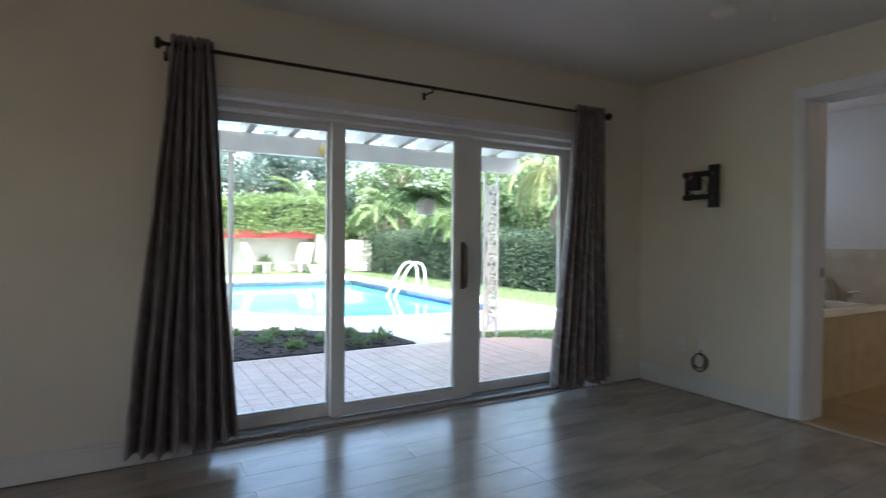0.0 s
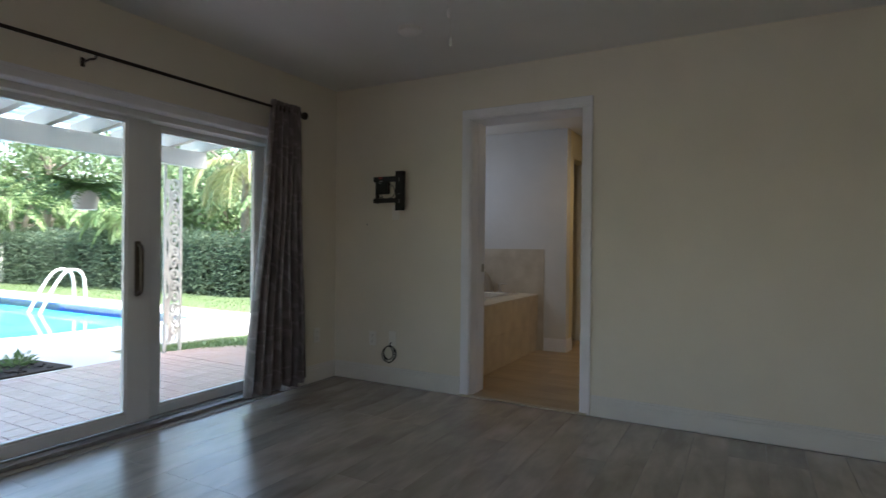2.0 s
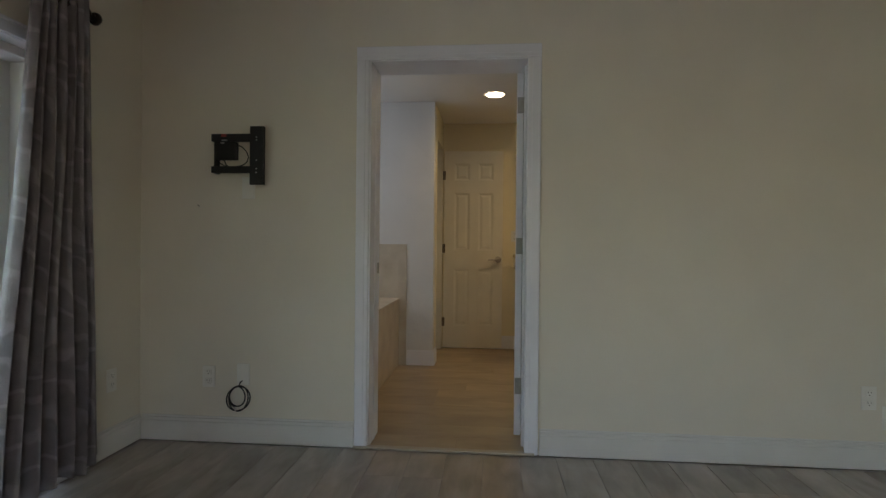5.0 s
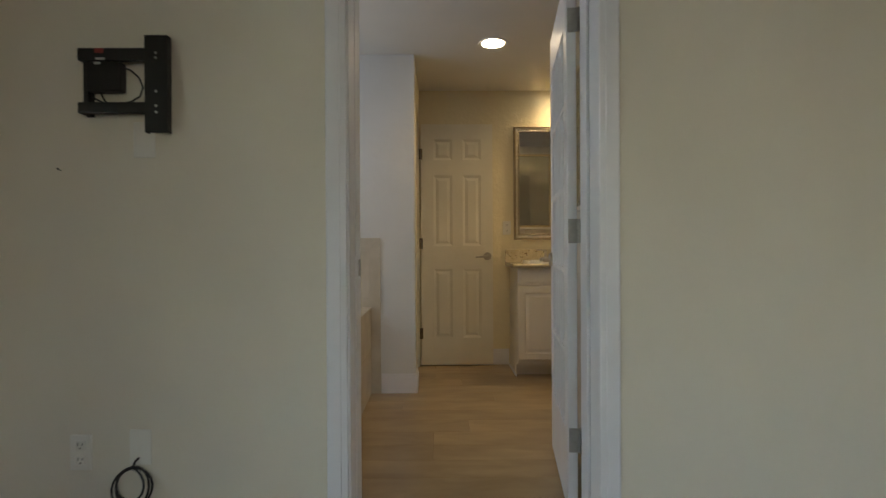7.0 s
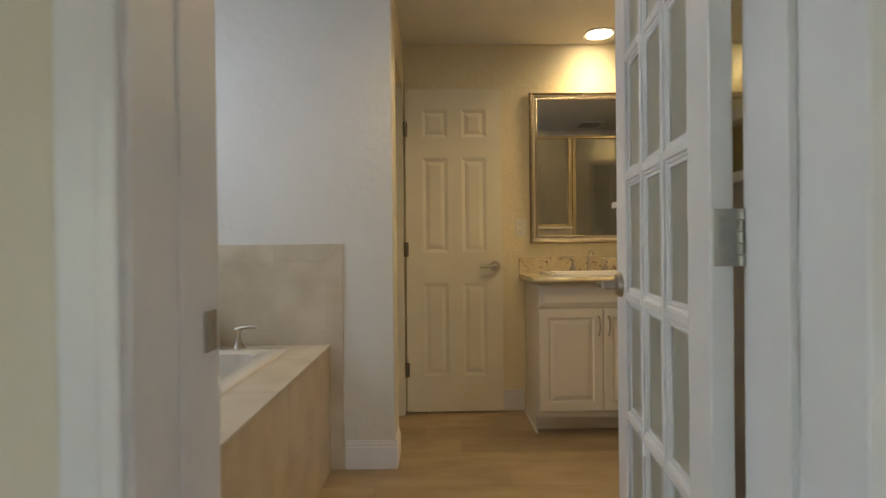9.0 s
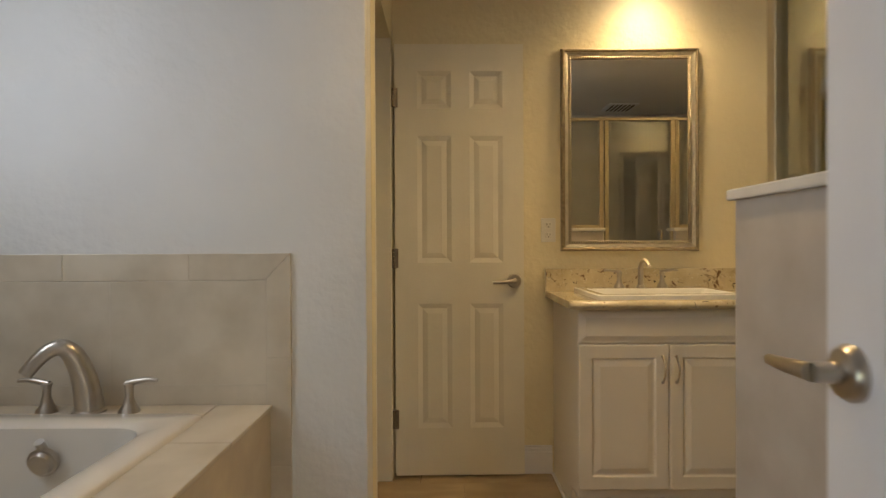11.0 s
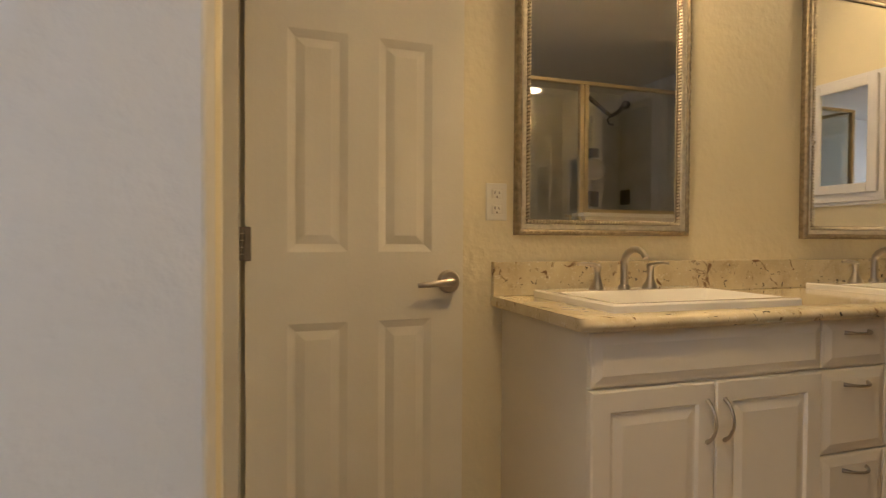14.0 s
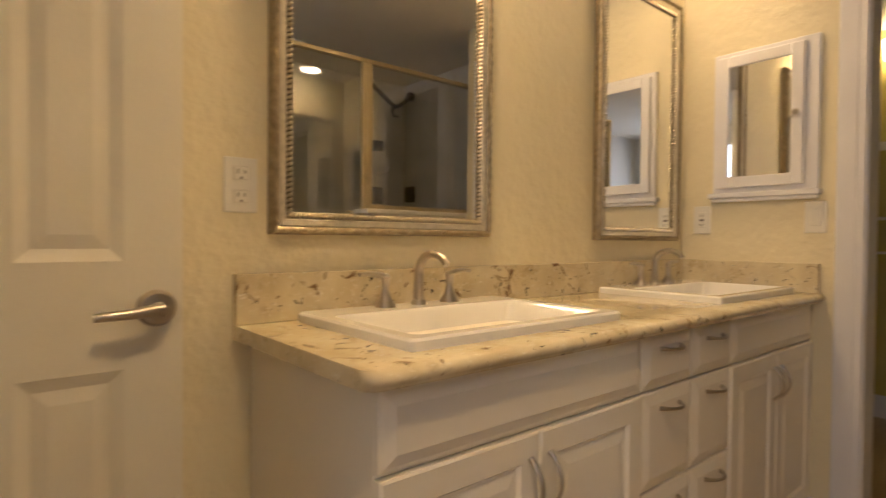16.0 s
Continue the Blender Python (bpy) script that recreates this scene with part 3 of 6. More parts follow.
def lever_set(parent, x, z, y, s, toward):
    """Rose and curved lever; s: outward sign along y, toward: sign along x."""
    bm = bmesh.new()
    lathe(bm, [(0.004, 0), (0.034, 0), (0.034, 0.006), (0.028, 0.014), (0.013, 0.017), (0.012, 0.045), (0.004, 0.046)], 28, Matrix.Translation((x, y, z)) @ pose(0, 0, 0, -90 * s, 0, 0))
    r = part("door_handle", bm, NICKEL, parent, "satin nickel lever handle", True)
    bm = bmesh.new()
    yy = y + s * 0.045
    tube(bm, [(x + toward * 0.0, yy, z), (x + toward * 0.02, yy + s * 0.004, z), (x + toward * 0.06, yy + s * 0.005, z - 0.003), (x + toward * 0.105, yy, z - 0.006)], [0.012, 0.0105, 0.009, 0.0075], 12)
    part("lever", bm, NICKEL, r, "", True)


# six-panel door folded open against the vanity wall
DW, DT, DHH = 0.607, 0.035, 2.032
door = thing("door_six_panel", "open white six-panel door against the vanity wall", "", m=Matrix.Translation((6.732, 1.866, 0.012)) @ pose(0, 0, 0, 0, 0, -89.0))
door["kind"] = "structure"
holes = []
for za, zb in ((0.224, 0.810), (1.003, 1.600), (1.728, 1.905)):
    holes += [(0.105, 0.266, za, zb), (0.352, 0.509, za, zb)]
bm = bmesh.new()
for yy, s in ((-DT, -1), (0.0, 1)):
    face_with_holes(bm, DW, DHH, holes, yy)
    for r in holes:
        moulded_panel(bm, *r, yy, s)
for a, b in (((0, 0), (0, DHH)), ((DW, 0), (DW, DHH))):
    bm.faces.new([bm.verts.new(p) for p in ((a[0], -DT, 0), (a[0], 0, 0), (a[0], 0, DHH), (a[0], -DT, DHH))])
for z in (0, DHH):
    bm.faces.new([bm.verts.new(p) for p in ((0, -DT, z), (DW, -DT, z), (DW, 0, z), (0, 0, z))])
bmesh.ops.remove_doubles(bm, verts=bm.verts[:], dist=0.0003)
part("leaf", bm, DOORP, door)
lever_set(door, DW - 0.046, 0.916, -DT, -1, -1)


def hinge(parent, m, name="hinge", h=0.09, w=0.038):
    bm = bmesh.new()
    box(bm, (-w, -0.0015, 0), (-0.004, 0.0015, h), 0.001)
    part(name, bm, HINGE, parent, "aged nickel butt hinge").matrix_local = m
    bm = bmesh.new()
    for k in range(5):
        cyl(bm, (0, 0, h * k / 5 + 0.001), (0, 0, h * (k + 1) / 5 - 0.001), 0.0065, seg=14)
    k = part("knuckle", bm, HINGE, parent, "", True)
    k.matrix_local = m
    bm = bmesh.new()
    box(bm, (0.004, -0.0015, 0), (w, 0.0015, h), 0.001)
    part("hinge_leaf", bm, HINGE, parent).matrix_local = m


for hz in (0.22, 0.98, 1.735):
    hinge(door, Matrix.Translation((-0.008, -DT - 0.004, hz)) @ pose(0, 0, 0, 0, 0, 14))


# fifteen-light french door, open into the bathroom
fd = thing("door_french", "open white fifteen-light french door with frosted panes", "", m=Matrix.Translation((4.083, 1.238, 0.012)) @ pose(0, 0, 0, 0, 0, -6.8))
fd["kind"] = "structure"
FW, FT, FH = 0.719, 0.036, 2.02
PW, PH, MB = 0.143, 0.283, 0.034      # pane width, pane height, muntin
S0, S1, R0 = 0.107, 0.607, 0.288     # stile edges and bottom rail
cols = [(S0 + (PW + MB) * k + 0.0015, S0 + (PW + MB) * k + 0.0015 + PW) for k in range(3)]
rws = [(R0 + 0.317 * k, R0 + 0.317 * k + PH) for k in range(5)]
bm = bmesh.new()
box(bm, (0, -FT, 0), (cols[0][0], 0, FH), 0.003)
box(bm, (cols[-1][1], -FT, 0), (FW, 0, FH), 0.003)
box(bm, (cols[0][0], -FT, 0), (cols[-1][1], 0, R0), 0.003)
box(bm, (cols[0][0], -FT, rws[-1][1]), (cols[-1][1], 0, FH), 0.003)
part("leaf_frame", bm, TRIM, fd)
for a, b in zip(cols, cols[1:]):
    bm = B(((a[1], -FT + 0.006, R0), (b[0], -0.006, rws[-1][1])), ((a[1] + 0.007, -FT, R0), (b[0] - 0.007, 0, rws[-1][1])), bevel=0.003)
    part("muntin", bm, TRIM, fd)
for a, b in zip(rws, rws[1:]):
    for c in cols:
        bm = B(((c[0], -FT + 0.006, a[1]), (c[1], -0.006, b[0])), ((c[0], -FT, a[1] + 0.007), (c[1], 0, b[0] - 0.007)), bevel=0.003)
        part("muntin", bm, TRIM, fd)
pane_me = finish("pane", B(((0.001, -0.004, 0.001), (PW - 0.001, 0.004, PH - 0.001))), FROST)
for c in cols:
    for r in rws:
        shared("pane", pane_me, fd, (c[0], -FT / 2, r[0]))
        bead = bmesh.new()
        for p, q in (((c[0], r[0]), (c[0] + 0.009, r[1])), ((c[1] - 0.009, r[0]), (c[1], r[1])), ((c[0] + 0.009, r[0]), (c[1] - 0.009, r[0] + 0.009)), ((c[0] + 0.009, r[1] - 0.009), (c[1] - 0.009, r[1]))):
            box(bead, (p[0], -FT + 0.009, p[1]), (q[0], -0.009, q[1]), 0.002)
        part("glazing_bead", bead, TRIM, fd)
lever_set(fd, FW - 0.055, 0.932, 0.0, 1, 1)
lever_set(fd, FW - 0.055, 0.932, -FT, -1, 1)
for hz in (0.23, 1.008, 1.79):
    bm = bmesh.new()
    for k in range(5):
        cyl(bm, (-0.006, -FT - 0.009, hz + 0.09 * k / 5 + 0.001), (-0.006, -FT - 0.009, hz + 0.09 * (k + 1) / 5 - 0.001), 0.007, seg=16)
    hk = part("hinge", bm, STEEL, fd, "satin steel butt hinge", True)
    bm = B(((-0.0045, -FT - 0.006, hz), (-0.0005, -0.004, hz + 0.09)), bevel=0.001)
    part("hinge_leaf", bm, STEEL, hk)
    bm = B(((-0.0045, -FT - 0.036, hz), (-0.0015, -FT - 0.013, hz + 0.09)), bevel=0.001)
    part("hinge_leaf", bm, STEEL, hk)
    for q in (0.016, 0.045, 0.074):
        bm = bmesh.new()
        cyl(bm, (-0.0055, -0.018, hz + q), (0.0, -0.018, hz + q), 0.0042, seg=12)
        part("screw", bm, STEEL, hk)
bm = B(((4.015, DY1 - 0.0215, 0.905), (4.055, DY1 - 0.018, 0.965)), bevel=0.001)
box(bm, (4.026, DY1 - 0.0225, 0.92), (4.044, DY1 - 0.0213, 0.95))
solo("strike_plate", bm, STEEL, "satin steel strike plate on the doorway jamb", "strike plate")


# ---- bathtub ----
TX0, TX1, TY0, TY1, TZ = BX, PX, 2.185, 3.36, 0.583
tub = thing("bathtub", "white drop-in bathtub set in a tiled deck", "bathtub")


def rrect(x0, x1, y0, y1, r, n=8):
    out = []
    for cx, cy, a0 in ((x1 - r, y1 - r, 0), (x0 + r, y1 - r, 90), (x0 + r, y0 + r, 180), (x1 - r, y0 + r, 270)):
        for k in range(n + 1):
            a = radians(a0 + 90 * k / n)
            out.append((cx + r * math.cos(a), cy + r * math.sin(a)))
    return out


def loft(bm, loops, close=True):
    rings = [[bm.verts.new((x, y, z)) for x, y in lp] for lp, z in loops]
    for a, b in zip(rings, rings[1:]):
        n = len(a)
        for k in range(n):
            bm.faces.new((a[k], a[(k + 1) % n], b[(k + 1) % n], b[k]))
    if close:
        bm.faces.new(rings[-1])
    return rings


bm = bmesh.new()
X0, X1, Y0, Y1 = 4.16, 5.72, 2.34, 3.22
loft(bm, [(rrect(X0, X1, Y0, Y1, 0.02), TZ + 0.010), (rrect(X0 + 0.004, X1 - 0.004, Y0 + 0.004, Y1 - 0.004, 0.02), TZ + 0.020), (rrect(X0 + 0.012, X1 - 0.012, Y0 + 0.012, Y1 - 0.012, 0.03), TZ + 0.025),
          (rrect(X0 + 0.09, X1 - 0.10, Y0 + 0.085, Y1 - 0.085, 0.08), TZ + 0.025), (rrect(X0 + 0.105, X1 - 0.115, Y0 + 0.10, Y1 - 0.10, 0.09), TZ + 0.016),
          (rrect(X0 + 0.16, X1 - 0.135, Y0 + 0.13, Y1 - 0.13, 0.13), 0.40), (rrect(X0 + 0.26, X1 - 0.17, Y0 + 0.16, Y1 - 0.16, 0.15), 0.20), (rrect(X0 + 0.36, X1 - 0.24, Y0 + 0.22, Y1 - 0.22, 0.15), 0.165)])
part("basin", bm, ACRYL, tub, "glossy bone white acrylic basin", True)
bm = bmesh.new()
cyl(bm, (5.585, 2.715, 0.52), (5.571, 2.715, 0.517), 0.040, seg=28)
cyl(bm, (5.571, 2.715, 0.517), (5.560, 2.715, 0.515), 0.033, 0.028, seg=28)
cyl(bm, (5.575, 2.715, 0.557), (5.562, 2.715, 0.578), 0.012, seg=12)
part("overflow_plate", bm, NICKEL, tub, "brushed nickel overflow plate", True)

# deck and skirt
deck = structure("tub_deck", B(((TX0, TY0 + 0.012, 0), (TX1, TY0 + 0.13, TZ)), ((TX0, TY0 + 0.13, 0), (X0 + 0.05, TY1, TZ)), ((X1 - 0.05, TY0 + 0.13, 0), (TX1, TY1, TZ)), ((X0 + 0.05, Y1 - 0.05, 0), (X1 - 0.05, TY1, TZ))), GROUT, "tiled deck and skirt round the bathtub")
for k, (xa, xb) in enumerate(((TX0, 4.52), (4.5212, 5.12), (5.1212, TX1 - 0.012))):
    for za, zb in ((0.0, 0.2988), (0.30, TZ + 0.001)):
        part("tile", B(((xa, TY0, za), (xb, TY0 + 0.012, zb)), bevel=0.0015), TILET, deck)
for xa, xb in ((TX0, 4.40), (4.4012, 4.98), (4.9812, 5.50), (5.5012, TX1 - 0.012)):
    part("tile", B(((xa, TY0 - 0.006, TZ), (xb, Y0 + 0.01, TZ + 0.013)), bevel=0.003), TILEB, deck)
for ya, yb in ((Y0 + 0.013, 2.76), (2.7612, 3.355)):
    part("tile", B(((X1 - 0.01, ya, TZ), (TX1 - 0.012, yb, TZ + 0.013)), bevel=0.003), TILEB, deck)


def prism(pts, x0, x1):
    """A tile cut to an outline in the wall's plane."""
    bm = bmesh.new()
    a = [bm.verts.new((x0, y, z)) for y, z in pts]
    b = [bm.verts.new((x1, y, z)) for y, z in pts]
    for k in range(len(pts)):
        bm.faces.new((a[k], a[(k + 1) % len(pts)], b[(k + 1) % len(pts)], b[k]))
    bm.faces.new(a[::-1])
    bm.faces.new(b)
    bmesh.ops.bevel(bm, geom=[e for e in bm.edges if all(abs(v.co.x - x1) < 1e-6 for v in e.verts)], offset=0.0015, segments=1, affect="EDGES")
    return bm


def wall_tiles(x, s, ya, yb):
    """Splash tiles on the wall at x facing s: big field tiles, narrow border above and on the free side."""
    x1 = x + s * 0.012
    part("tile", prism([(ya + 0.0015, 1.073), (ya + 0.0775, 0.9975), (ya + 0.0775, 0.989), (ya + 0.32, 0.989), (ya + 0.32, 1.073)], x, x1), TILEB, splash)
    for a, b in ((ya + 0.3212, ya + 0.72), (ya + 0.7212, yb)):
        part("tile", B(((x, a, 0.9872), (x1, b, 1.073)), bevel=0.0015), TILEB, splash)
    part("tile", prism([(ya, 0.745), (ya + 0.076, 0.745), (ya + 0.076, 0.996), (ya, 1.0715)], x, x1), TILEB, splash)
    part("tile", B(((x, ya, 0.40), (x1, ya + 0.076, 0.7438)), bevel=0.0015), TILEB, splash)
    part("tile", B(((x, ya, 0.0), (x1, ya + 0.072, 0.3988)), bevel=0.0015), TILEB, splash)
    for a, b in ((ya + 0.077, ya + 0.57), (ya + 0.5712, yb)):
        for za, zb in ((TZ + 0.013, 0.6575), (0.659, 0.986)):
            part("tile", B(((x, a, za), (x1 - s * 0.002, b, zb)), bevel=0.0015), TILEB, splash)


splash = structure("tub_splash", B(((PX - 0.0095, 2.1215, 0), (PX, 3.345, 1.0715))), GROUT, "beige tiled splash round the bathtub")
wall_tiles(PX, -1, 2.12, 3.3478)
for xa, xb in ((BX, 4.66), (4.663, 5.25), (5.253, PX - 0.013)):
    for za, zb in ((TZ + 0.013, 0.985), (0.989, 1.073)):
        part("tile", B(((xa, 3.348, za), (xb, 3.36, zb)), bevel=0.0015), TILEB, splash)


def goose(parent, x, y, z, dirx, h, reach, r0, r1):
    """Curved spout that rises from the base and bends over along x."""
    bm = bmesh.new()
    lathe(bm, [(0.004, 0), (r0 * 1.55, 0), (r0 * 1.45, 0.006), (r0 * 1.15, 0.012), (0.004, 0.013)], 24, Matrix.Translation((x, y, z)))
    pts, rad = [], []
    for k in range(17):
        a = k / 16
        ang = math.pi * 0.86 * max(0, (a - 0.28) / 0.72)
        if a < 0.28:
            px, pz = 0, h * 0.62 * a / 0.28
        else:
            px, pz = reach * 0.5 * (1 - math.cos(ang)), h * 0.62 + h * 0.38 * math.sin(ang)
        pts.append((x + dirx[0] * px, y + dirx[1] * px, z + 0.008 + pz))
        rad.append(r0 + (r1 - r0) * a)
    tube(bm, pts, rad, 16)
    return part("spout", bm, NICKEL, parent, "", True)


def tap_handle(parent, x, y, z, tip, s=1.0):
    bm = bmesh.new()
    lathe(bm, [(0.004, 0), (0.027 * s, 0), (0.026 * s, 0.006 * s), (0.015 * s, 0.022 * s), (0.010 * s, 0.045 * s), (0.011 * s, 0.066 * s), (0.014 * s, 0.075 * s), (0.004, 0.082 * s)], 24, Matrix.Translation((x, y, z)))
    t = Vector(tip)
    p = Vector((x, y, z + 0.075 * s))
    tube(bm, [p - t * 0.008, p + t * 0.022 * s + Vector((0, 0, 0.006 * s)), p + t * 0.05 * s + Vector((0, 0, 0.010 * s)), p + t * 0.075 * s + Vector((0, 0, 0.008 * s))], [0.008 * s, 0.008 * s, 0.0065 * s, 0.005 * s], 12)
    return part("tap_handle", bm, NICKEL, parent, "", True)


def swept_spout(parent, x, y, z, along, h, reach, r0, r1):
    """Broad-footed spout that leans over in one sweep."""
    bm = bmesh.new()
    lathe(bm, [(0.004, 0), (r0 * 1.18, 0), (r0 * 1.15, 0.006), (r0 * 0.95, 0.012), (0.004, 0.013)], 24, Matrix.Translation((x, y, z)))
    pts, rad = [], []
    for k in range(21):
        a = k / 20
        out, up = reach * a ** 1.6, h * math.sin(math.pi * 0.78 * a)
        pts.append((x + along[0] * out, y + along[1] * out, z + 0.004 + up))
        rad.append(r1 + (r0 - r1) * (1 - a) ** 1.5)
    tube(bm, pts, rad, 18)
    return part("spout", bm, NICKEL, parent, "", True)


tf = thing("tub_faucet", "brushed nickel arched tub faucet with two levers", "faucet")
swept_spout(tf, 5.768, 2.712, TZ + 0.013, (-0.45, 0.89), 0.198, 0.158, 0.040, 0.020)
tap_handle(tf, 5.768, 2.592, TZ + 0.013, (0, -1, 0), 1.15)
tap_handle(tf, 5.768, 2.842, TZ + 0.013, (0, 1, 0), 1.15)


# ---- vanity ----
VX, VB = 6.272, 0.845           # cabinet front face and top


def raised_front(bm, y0, y1, z0, z1, x, t=0.019, w=0.052):
    """Cabinet front facing -x: rounded slab with a sunk ring and raised field."""
    rings = []
    g = 0.0015
    for inset, d in ((g, 0.0), (g, t - 0.004), (g + 0.004, t), (w, t), (w + 0.006, t - 0.007), (w + 0.012, t - 0.007), (w + 0.034, t - 0.001)):
        rings.append([bm.verts.new((x - d, yy, zz)) for yy, zz in ((y0 + inset, z0 + inset), (y1 - inset, z0 + inset), (y1 - inset, z1 - inset), (y0 + inset, z1 - inset))])
    for a, b in zip(rings, rings[1:]):
        for k in range(4):
            bm.faces.new((a[k], a[(k + 1) % 4], b[(k + 1) % 4], b[k]))
    bm.faces.new(rings[-1])
    bm.faces.new(rings[0][::-1])
    return bm


def pillow_front(bm, y0, y1, z0, z1, x, t=0.020):
    """Drawer front facing -x: wide sloped border up to a flat raised field."""
    rings = []
    g = 0.0015
    for inset, d in ((g, 0.0), (g, t - 0.009), (g + 0.003, t - 0.007), (g + 0.009, t - 0.006), (0.026, t - 0.001), (0.029, t)):
        rings.append([bm.verts.new((x - d, yy, zz)) for yy, zz in ((y0 + inset, z0 + inset), (y1 - inset, z0 + inset), (y1 - inset, z1 - inset), (y0 + inset, z1 - inset))])
    for a, b in zip(rings, rings[1:]):
        for k in range(4):
            bm.faces.new((a[k], a[(k + 1) % 4], b[(k + 1) % 4], b[k]))
    bm.faces.new(rings[-1])
    bm.faces.new(rings[0][::-1])
    return bm


def bow_pull(parent, p, q, label="brushed nickel bow pull"):
    """Arched pull standing off the front, from p to q on the face."""
    p, q = Vector(p), Vector(q)
    pts = []
    for k in range(13):
        a = k / 12
        pts.append(p.lerp(q, a) + Vector((-0.030 * math.sin(math.pi * a) ** 0.7, 0, 0)))
    bm = bmesh.new()
    tube(bm, pts, [0.006, 0.0048, 0.004] + [0.004] * 7 + [0.004, 0.0048, 0.006], 10)
    part("handle", bm, NICKEL, parent, label, True)


def cabinet(y0, y1, kind):
    lab = {"sink": "white raised-panel sink base cabinet with two doors", "drawers": "white raised-panel cabinet with three drawers"}[kind]
    th = thing("vanity_cabinet", lab, "cabinet", "vanity cabinets")
    bm = B(((VX, y0 + 0.001, 0.10), (FX - 0.002, y1 - 0.001, VB)), ((6.38, y0 + 0.001, 0), (FX - 0.002, y1 - 0.001, 0.10)))
    part("body", bm, CABM, th)
    if kind == "sink":
        bm = pillow_front(bmesh.new(), y0, y1, 0.710, VB - 0.004, VX)
        part("false_front", bm, CABM, th)
        mid = (y0 + y1) / 2
        for a, b, hy in ((mid, y1, mid + 0.027), (y0, mid, mid - 0.027)):
            d = part("door", raised_front(bmesh.new(), a, b, 0.135, 0.706, VX), CABM, th)
            bow_pull(d, (VX - 0.019, hy, 0.556), (VX - 0.019, hy, 0.660))
    else:
        mid = (y0 + y1) / 2
        for za, zb in ((0.710, VB - 0.004), (0.476, 0.706), (0.135, 0.472)):
            d = part("drawer", pillow_front(bmesh.new(), y0, y1, za, zb, VX), CABM, th)
            zz = zb - (0.036 if zb - za < 0.15 else 0.042)
            bow_pull(d, (VX - 0.019, mid - 0.045, zz), (VX - 0.019, mid + 0.045, zz))
    return th


cabinet(0.402, 1.113, "sink")
cabinet(0.160, 0.401, "drawers")
cabinet(-0.07, 0.159, "drawers")
cabinet(RY + 0.003, -0.071, "sink")
solo("quarter_round", B(((6.30, 1.114, 0), (FX - 0.016, 1.128, 0.014)), bevel=0.005), TRIM, "white quarter-round moulding beside the vanity", "moulding")

SINKS = ((6.300, 6.722, 0.415, 1.022), (6.300, 6.722, -0.715, -0.108))
ct = thing("countertop", "speckled beige granite countertop with dark flecks", "countertop")
CX0, CZ0, CZ1 = 6.222, 0.846, 0.876
bm = bmesh.new()
ys = [RY + 0.002, SINKS[1][2] + 0.03, SINKS[1][3] - 0.03, SINKS[0][2] + 0.03, SINKS[0][3] - 0.03, 1.150]
for k in range(5):
    if k % 2 == 0:
        box(bm, (6.30, ys[k], CZ0), (6.66, ys[k + 1], CZ1))
    box(bm, (6.66, ys[k], CZ0), (FX - 0.001, ys[k + 1], CZ1))
# rounded front edge, turning the free corner
prof = [(6.30, CZ0), (CX0 + 0.006, CZ0)] + [(CX0 + 0.010 - 0.013 * math.sin(math.pi * k / 8), CZ0 + (CZ1 - CZ0) * k / 8) for k in range(1, 8)] + [(CX0 + 0.010, CZ1), (6.30, CZ1)]
CR = 0.028
stations = [(y, 0.0) for y in ys[:5]] + [(ys[5] - CR + CR * math.sin(radians(15 * k)), CR * (1 - math.cos(radians(15 * k)))) for k in range(7)]
rings = [[bm.verts.new((x + (dx if 0 < k < len(prof) - 1 else 0.0), y, z)) for k, (x, z) in enumerate(prof)] for y, dx in stations]
for ra, rb in zip(rings, rings[1:]):
    for k in range(len(prof) - 1):
        bm.faces.new((ra[k], ra[k + 1], rb[k + 1], rb[k]))
bm.faces.new(rings[0])
bm.faces.new(rings[-1][::-1])
bmesh.ops.remove_doubles(bm, verts=bm.verts[:], dist=0.0002)
part("slab", bm, GRAN, ct, "", True)
part("backsplash", B(((FX - 0.021, RY + 0.021, CZ1 + 0.0005), (FX - 0.001, 1.150, 0.983)), bevel=0.002), GRAN, ct)
part("side_splash", B(((6.235, RY + 0.001, CZ1 + 0.0005), (FX - 0.001, RY + 0.020, 0.983)), bevel=0.002), GRAN, ct)


